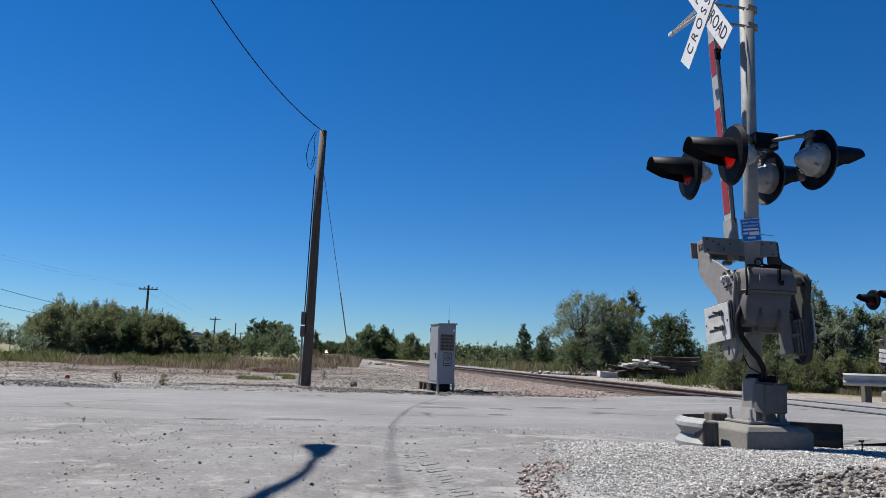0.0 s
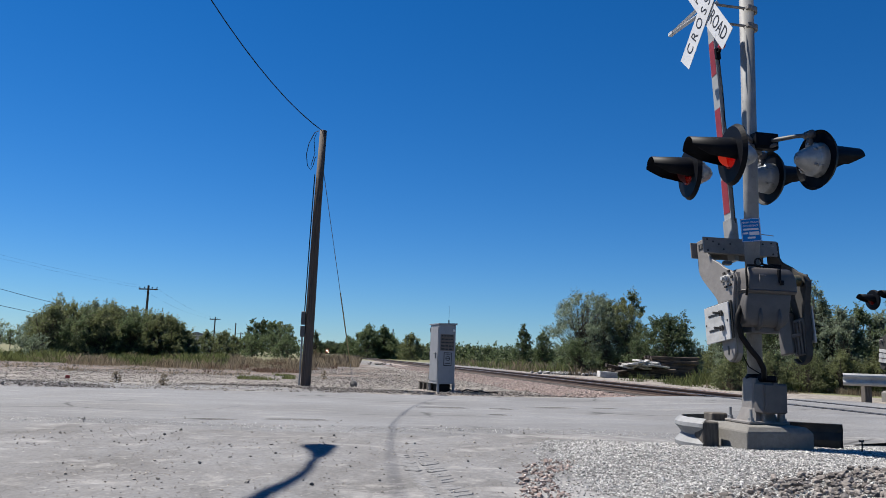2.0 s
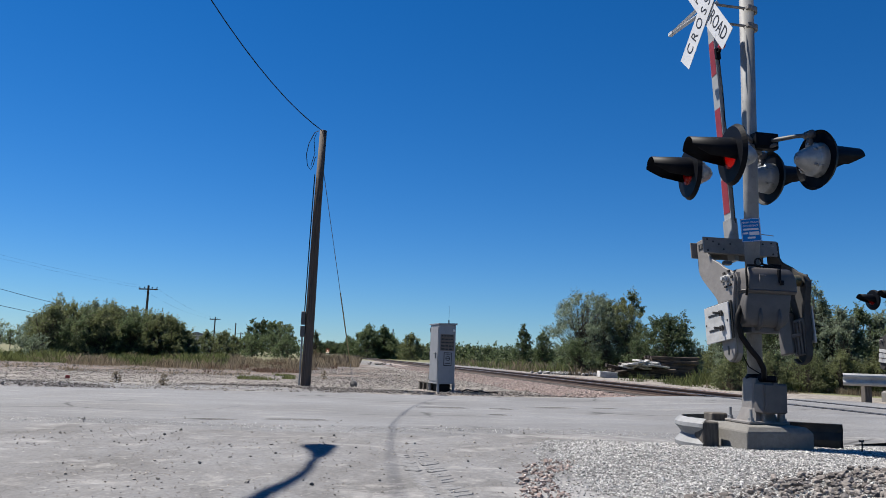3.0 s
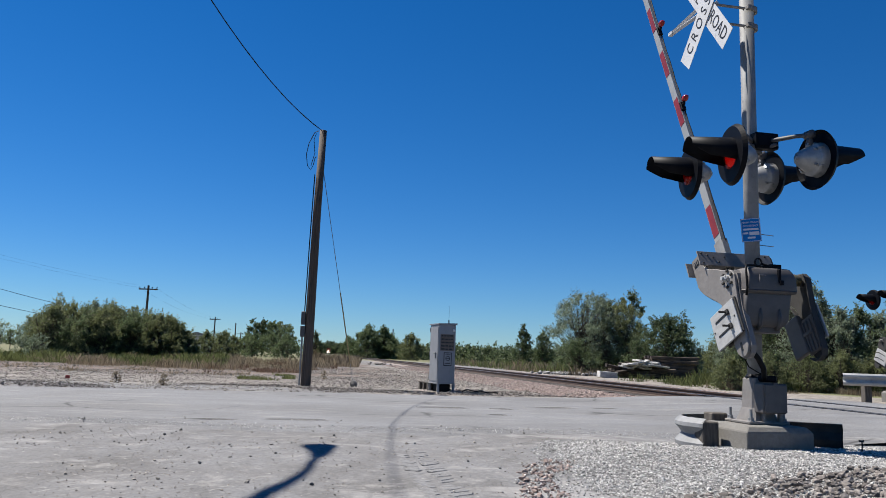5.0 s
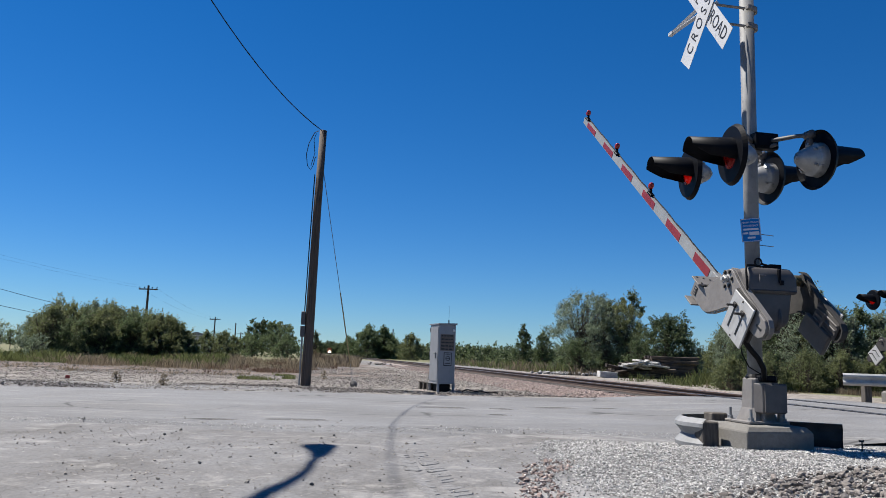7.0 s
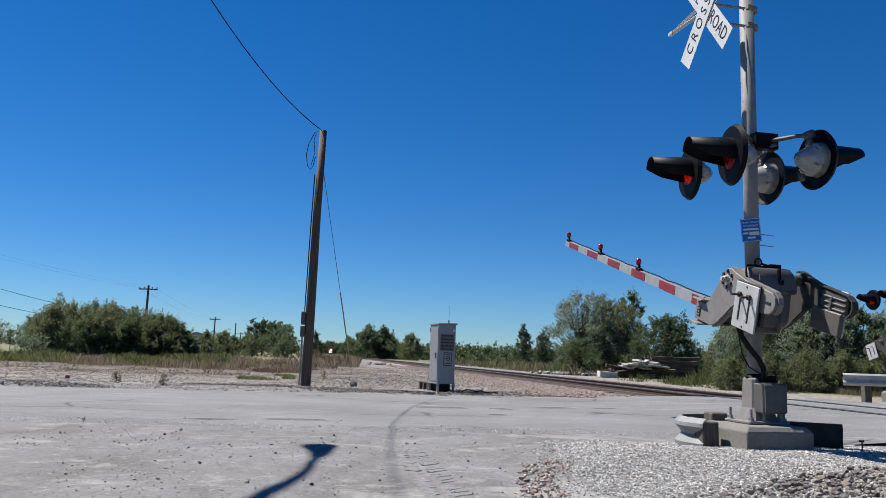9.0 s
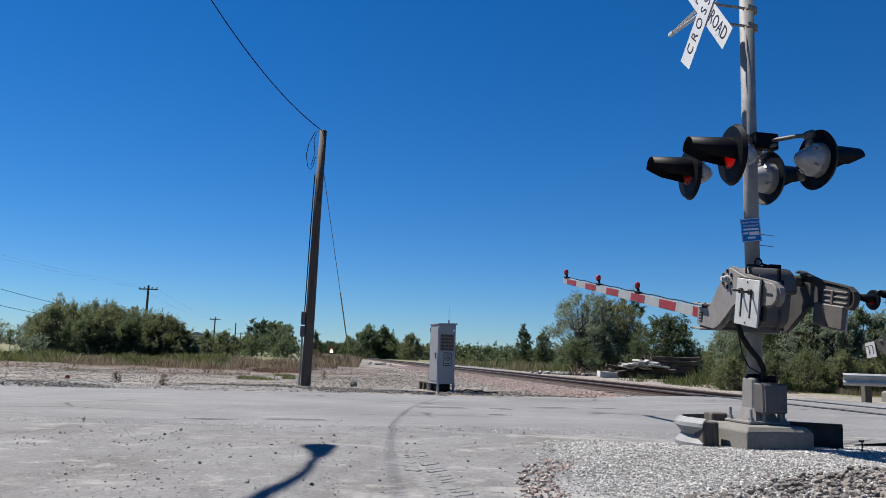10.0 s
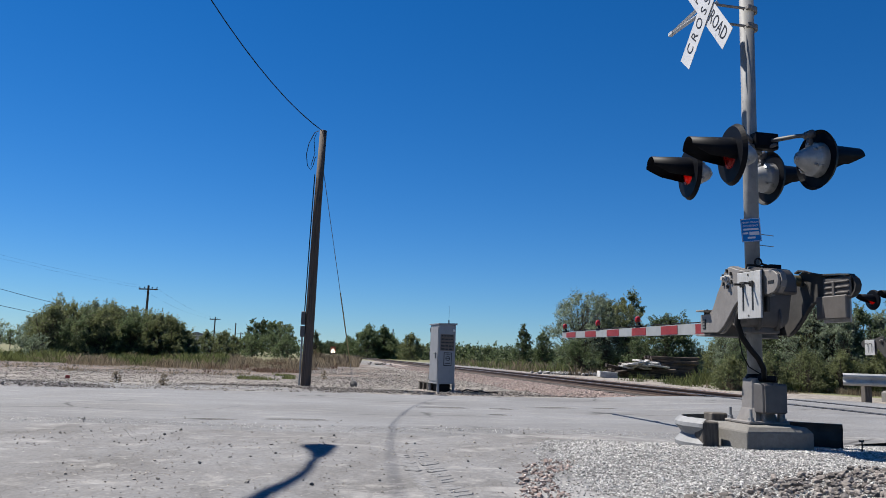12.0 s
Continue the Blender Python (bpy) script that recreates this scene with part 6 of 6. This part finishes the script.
line_pole(at_bearing(271, 90), 90, 8.0, 2.2, "dark wooden line pole with one crossarm")
line_pole(at_bearing(393, 160), 160, 7.4, 2.2, "far wooden line pole with one crossarm")
line_pole(at_bearing(430, 175), 175, 6.9, 0, "bare far wooden pole among trees")
line_pole(at_bearing(440, 200), 200, 5.4, 2.2, "far wooden line pole with one crossarm")
line_pole(at_bearing(230, 85), 85, 4.3, 0, "short wooden pole behind the thicket")
line_pole(at_bearing(-30, 55), 55, 5.2, 0, "wooden pole beside the thicket")
line_pole(at_bearing(707, 170), 170, 6.5, 0, "bare far wooden pole among trees")
for dx in (-1.0, 1.0):
    wire("line_wire", (at_bearing(271, 90) + dx, 90, 7.7), (-46 + dx * 0.6, 52, 10.5), 0.6, 0.004, "thin overhead line wire")
    wire("line_wire", (at_bearing(271, 90) + dx, 90, 7.7), (at_bearing(393, 160) + dx, 160, 7.2), 0.7, 0.005, "thin overhead line wire")
wire("line_wire", (at_bearing(-30, 55), 55, 5.0), (at_bearing(230, 85), 85, 4.25), 0.3, 0.018, "black overhead cable behind the thicket")
wire("line_wire", (at_bearing(-30, 55), 55, 3.75), (at_bearing(230, 85), 85, 3.2), 0.3, 0.018, "black overhead cable behind the thicket")


def shed():
    g = thing("far_building", pose(at_bearing(364, 130), 130, 0, 0, 0, 12), "pale low building far behind shrubs", "building")
    bm = bmesh.new()
    box(bm, (0, 0, 1.5), (2.2, 3.0, 3.2), 0.02)
    part("wall", bm, M["whitish"], g)
    bm = bmesh.new()
    slab(bm, [(-1.3, 3.1), (1.3, 3.1), (1.3, 3.25), (0, 3.6), (-1.3, 3.25)], "Y", -1.7, 1.7)
    part("roof", bm, M["cabinet"], g)
    for dx in (-0.5, 0.5):
        bm = bmesh.new()
        box(bm, (dx, -1.52, 1.9), (0.5, 0.06, 0.8), 0.01)
        part("window", bm, M["black"], g, "dark window")


shed()


# ---- street lamp that stands beside the viewer ----
def street_lamp():
    g = thing("street_lamp", pose(-5.22, 5.4, 0), "grey street lamp with a long arm and flat shade", "street lamp")
    bm = bmesh.new()
    tube(bm, [(0.35, 0, -0.2), (0.35, 0, 6.7), (0.33, 0.25, 6.95), (0.31, 0.8, 7.0)], [0.10, 0.075, 0.065, 0.06], 14)
    part("pole", bm, M["galv"], g, "tapered steel pole", True)
    bm = bmesh.new()
    tube(bm, [(0.31, 0.8, 7.0), (0.33, 1.3, 7.01), (0.37, 1.74, 7.02), (0.40, 1.98, 7.02), (0.40, 2.27, 7.03), (0.35, 3.05, 7.04)], [0.06, 0.055, 0.05, 0.042, 0.036, 0.034], 12)
    part("arm", bm, M["galv"], g, "", True)
    bm = bmesh.new()
    slab(bm, [(0.31, 3.0), (0.39, 3.0), (0.43, 3.33), (0.43, 3.75), (0.37, 3.88), (0.14, 3.83), (0.11, 3.70), (0.26, 3.30)], "Z", 7.0, 7.07)
    bmesh.ops.bevel(bm, geom=list(bm.edges), offset=0.02, segments=2, affect="EDGES")
    part("shade", bm, M["cast"], g, "flat grey lamp head")


street_lamp()


# ---- small things by the road ----
def marker_flag():
    g = thing("marker_flag", pose(-8.2, 17.1, ground_z(-8.2, 17.1)), "small red marker flag in the gravel", "flag")
    bm = bmesh.new()
    tube(bm, [(0, 0, -0.05), (0, 0, 0.12)], 0.004, 5)
    part("stake", bm, M["galv"], g)
    bm = bmesh.new()
    box(bm, (0.03, 0, 0.09), (0.09, 0.02, 0.07), 0.004, Matrix.Rotation(0.3, 4, "Z"))
    part("flag", bm, M["red"], g)


marker_flag()


def rubber_scrap():
    """A torn black rubber strip that lies crumpled on the stones."""
    bm = bmesh.new()
    rows = []
    for i in range(15):
        u = i / 14
        row = []
        for k in (-1, 0, 1):
            w = (0.05 + 0.05 * math.sin(u * 3.1)) * (1 + 0.4 * noise.noise((u * 5, k, 2)))
            row.append(bm.verts.new((0.85 * u, k * w + 0.10 * math.sin(u * 5), 0.035 + 0.05 * abs(noise.noise((u * 6, k * 0.7, 5))) + 0.05 * math.sin(u * 9) ** 2 * (1 - u))))
        rows.append(row)
    for a, b in zip(rows, rows[1:]):
        for k in (0, 1):
            bm.faces.new((a[k], b[k], b[k + 1], a[k + 1]))
    r = bmesh.ops.extrude_face_region(bm, geom=list(bm.faces))
    bmesh.ops.translate(bm, vec=(0, 0, 0.018), verts=[v for v in r["geom"] if isinstance(v, bmesh.types.BMVert)])
    bmesh.ops.recalc_face_normals(bm, faces=bm.faces)
    ob = part("rubber_scrap", bm, M["cable"])
    ob.matrix_basis = pose(0.55, 17.95, ground_z(0.9, 17.9) - 0.01, 0, 0, -12)
    tagged(ob, "torn black rubber strip lying on the gravel", "scrap")


rubber_scrap()


def potholes():
    """Shallow broken hollows in the road, each with a ragged dark floor and a crumbled pale rim."""
    rng = np.random.default_rng(77)
    for x, y, a, b in ((1.98, 13.30, 0.30, 0.10), (0.12, 12.38, 0.36, 0.09), (1.05, 12.55, 0.14, 0.05), (2.9, 13.5, 0.18, 0.06), (0.85, 11.2, 0.10, 0.03), (-1.7, 9.3, 0.30, 0.05), (-2.6, 9.0, 0.22, 0.04)):
        bm = bmesh.new()
        n = 22
        rim = []
        for k in range(n):
            t = 2 * math.pi * k / n
            q = 1 + 0.45 * noise.noise((math.cos(t) * 1.6 + x, math.sin(t) * 1.6, y))
            px, py = a * q * math.cos(t), b * q * math.sin(t)
            rim.append((bm.verts.new((px * 1.12, py * 1.25, road_z(x + px, y + py) + 0.002)), bm.verts.new((px, py, road_z(x + px, y + py) + 0.009)), bm.verts.new((px * 0.82, py * 0.8, road_z(x, y) + 0.0035))))
        mid = bm.verts.new((0, 0, road_z(x, y) + 0.003))
        for k in range(n):
            p, q = rim[k], rim[(k + 1) % n]
            bm.faces.new((p[0], q[0], q[1], p[1]))
            bm.faces.new((p[1], q[1], q[2], p[2])).material_index = 1
            bm.faces.new((p[2], q[2], mid)).material_index = 1
        ob = part("pothole", bm, [M["asphalt"], M["tar"]])
        ob.matrix_basis = pose(x, y, 0, 0, 0, 11)
        tagged(ob, "shallow broken patch in the worn asphalt", "pothole", "potholes", "structure")
        pl = [(x + a * 1.3 * rng.normal() * 0.6, y + b * 1.6 * rng.normal() * 0.6) for _ in range(60)]
        sz = rng.uniform(0.004, 0.012, len(pl))
        stones("road_crumbs", [(u, v, road_z(u, v) + 0.004) for u, v in pl], sz, M["browngravel"], "crumbs of broken asphalt", 80, 0.6, True)


M["tar"] = material("dark_bare_asphalt", (0.10, 0.098, 0.095), (0.22, 0.215, 0.21), 30, 0.9, 0.4)
potholes()


def stake(x, y):
    bm = bmesh.new()
    tube(bm, [(0, 0, -0.1), (0.005, 0, 0.10)], 0.006, 6)
    for a in (0, 1.2, 2.4):
        tube(bm, [(-0.022 * math.cos(a), -0.022 * math.sin(a), 0.095), (0.022 * math.cos(a), 0.022 * math.sin(a), 0.11)], 0.005, 5)
    ob = part("steel_stake", bm, M["rail"])
    ob.matrix_basis = Matrix.Translation((x, y, ground_z(x, y)))
    tagged(ob, "short rusty steel stake in the gravel", "stake")


stake(3.83, 7.05)
for i, (b, d) in enumerate([(312, 16.8), (228, 17.2), (590, 24.0)]):
    tree("shrub", at_bearing(b, d), d, 0.28, 0.2, M["hay"], "dry little weed in roadside gravel", 500 + i * 3, 160, 0.022, 3, 0.05, 0, 8, 0.3)


def tyre_print():
    """A row of low dusty lugs pressed up by a tractor tyre."""
    bm = bmesh.new()
    rng = np.random.default_rng(6)
    y = 3.9
    while y < 7.1:
        x = -0.17 + 0.15 * (6.4 - y)
        for s in (-1, 1):
            if rng.random() < 0.12:
                continue
            r = Matrix.Rotation(s * 0.75 + rng.normal() * 0.10, 4, "Z")
            cx = x + s * 0.08
            box(bm, (cx, y + (0.055 if s > 0 else 0), ground_z(cx, y) - 0.0030 + 0.0015 * rng.normal()), (0.13 + 0.03 * rng.random(), 0.055 + 0.025 * rng.random(), 0.014), 0.0065, r)
        y += 0.12 + 0.012 * rng.normal()
    ob = part("tyre_print", bm, material("pressed_dust", (0.265, 0.262, 0.263), (0.42, 0.417, 0.419), 30, 0.95, 0.5))
    tagged(ob, "lugged tyre print pressed in pale dust", "tyre print", kind="stuff")


tyre_print()


# ---- crossing surface ----
def crossing_strips():
    for c in (-HALF, HALF):
        for off, nm in ((-0.085, "outer"), (0.085, "inner")):
            lo, hi = 8.1, 18.6
            verts, faces = [], []
            for i, s in enumerate(np.linspace(lo, hi, 12)):
                for w in (-0.045, 0.045):
                    p = on_track(s, c + off + w, 0.0)
                    verts.append((p.x, p.y, road_z(p.x, p.y) + 0.006))
            for i in range(11):
                faces.append((2 * i, 2 * i + 1, 2 * i + 3, 2 * i + 2))
            ob = raw("flangeway_strip", verts, faces, M["cable"])
            sol = ob.modifiers.new("thickness", "SOLIDIFY")
            sol.thickness = 0.02
            tagged(ob, "black rubber flangeway strip along the rail", "crossing strip", "flangeway strips", "structure")


crossing_strips()


# ---- the train ----
def locomotive():
    g = thing("locomotive", pose(*on_track(720, 0, 0.1)), "distant orange and black freight locomotive with lit headlights", "locomotive")
    bm = bmesh.new()
    box(bm, (0, 10, 2.5), (2.6, 18, 3.0), 0.12, None, 2)
    part("hood", bm, M["orange"], g, "long orange hood")
    bm = bmesh.new()
    slab(bm, [(-1.55, 1.2), (1.55, 1.2), (1.55, 4.2), (1.2, 4.65), (-1.2, 4.65), (-1.55, 4.2)], "Y", 1.9, 4.6)
    part("cab", bm, M["orange"], g, "orange cab with black roof")
    bm = bmesh.new()
    slab(bm, [(0.3, 1.1), (0.5, 2.9), (1.95, 3.2), (1.95, 1.1)], "X", -0.85, 0.85)
    part("nose", bm, M["orange"], g)
    for x in (-0.75, 0.75):
        bm = bmesh.new()
        box(bm, (x, 1.88, 3.75), (1.0, 0.06, 0.6), 0.02)
        part("windscreen", bm, M["black"], g, "dark windscreen")
    bm = bmesh.new()
    box(bm, (0, 10, 0.95), (3.0, 20.5, 0.3), 0.03)
    part("frame", bm, M["black"], g)
    bm = bmesh.new()
    slab(bm, [(-1.4, 0.15), (1.4, 0.15), (1.5, 1.2), (-1.5, 1.2)], "Y", -0.35, 0.1)
    part("pilot", bm, M["black"], g, "black pilot plate")
    for y in (4.0, 16.0):
        bm = bmesh.new()
        box(bm, (0, y, 0.42), (1.6, 4.2, 0.86), 0.08)
        part("bogie", bm, M["black"], g)
    for x, z, r in ((0.0, 2.75, 0.26), (-0.75, 1.4, 0.22), (0.75, 1.4, 0.22)):
        bm = bmesh.new()
        yy = 0.36 if z > 2 else 0.2
        lathe(bm, [(0.0, -0.10), (r * 0.8, -0.07), (r, 0.0), (r, 0.1)], 16, "Y", (x, yy, z))
        part("headlight", bm, M["headlight"], g, "bright lit headlight")
    g.matrix_basis = train_pose(720)
    return g


def train_pose(s):
    return Matrix.Translation(on_track(s, 0, 0.112)) @ Matrix.Rotation(math.atan2(TD.y, TD.x) - math.pi / 2, 4, "Z")


TRAIN = locomotive()


# ---- what moves ----
def of(ob, name):
    return [c for c in ob.children if c.name.split(".")[0] == name]


def motions():
    walk(TRAIN, [(t, train_pose(735 - 23.5 * t)) for t in (0.0, 4.0, 8.0, 12.0)])
    angles = [(0.0, 82.8), (3.35, 82.8), (3.8, 78.8), (4.3, 73.2), (4.8, 67.1), (5.0, 64.5), (5.5, 57.8), (6.0, 50.9), (6.5, 44.3), (7.0, 37.9), (7.2, 35.4), (8.0, 25.8),
              (8.8, 17.9), (9.0, 16.4), (9.5, 12.8), (10.0, 9.8), (10.5, 6.9), (11.0, 4.1), (11.5, 2.0), (12.0, 0.25)]
    for sig in (SIGNAL, FAR_SIGNAL):
        for arm in of(sig, "gate_arm"):
            walk(arm, [(t, Matrix.Translation(PIVOT) @ Matrix.Rotation(radians(a), 4, "X")) for t, a in angles])
    # the lamps of a pair flash in turn
    for sig in (SIGNAL, FAR_SIGNAL):
        lamps = of(sig, "flasher_lamp")
        for lamp in lamps:
            near = lamp.matrix_basis.translation.y < 0
            first = near if sig is SIGNAL else not near
            for b in of(lamp, "bulb"):
                walk(b, flash_rows(first))


CHANGES = (0.55, 1.27, 1.97, 2.7, 3.5, 4.35, 5.15, 5.87, 6.6, 7.5, 8.4, 9.3, 10.1, 10.95, 11.65)


def flash_rows(first):
    """The spindle makes half a turn at each change of light."""
    turn = 0.0 if first else 180.0
    rows = [(0.0, turn)]
    for t in CHANGES:
        for k in range(4):
            rows.append((t + k / 30, turn + 60.0 * k))
        turn += 180.0
    rows.append((12.0, turn))
    return [(t, pose(-0.005, 0, 0, 0, 0, a)) for t, a in rows]


motions()
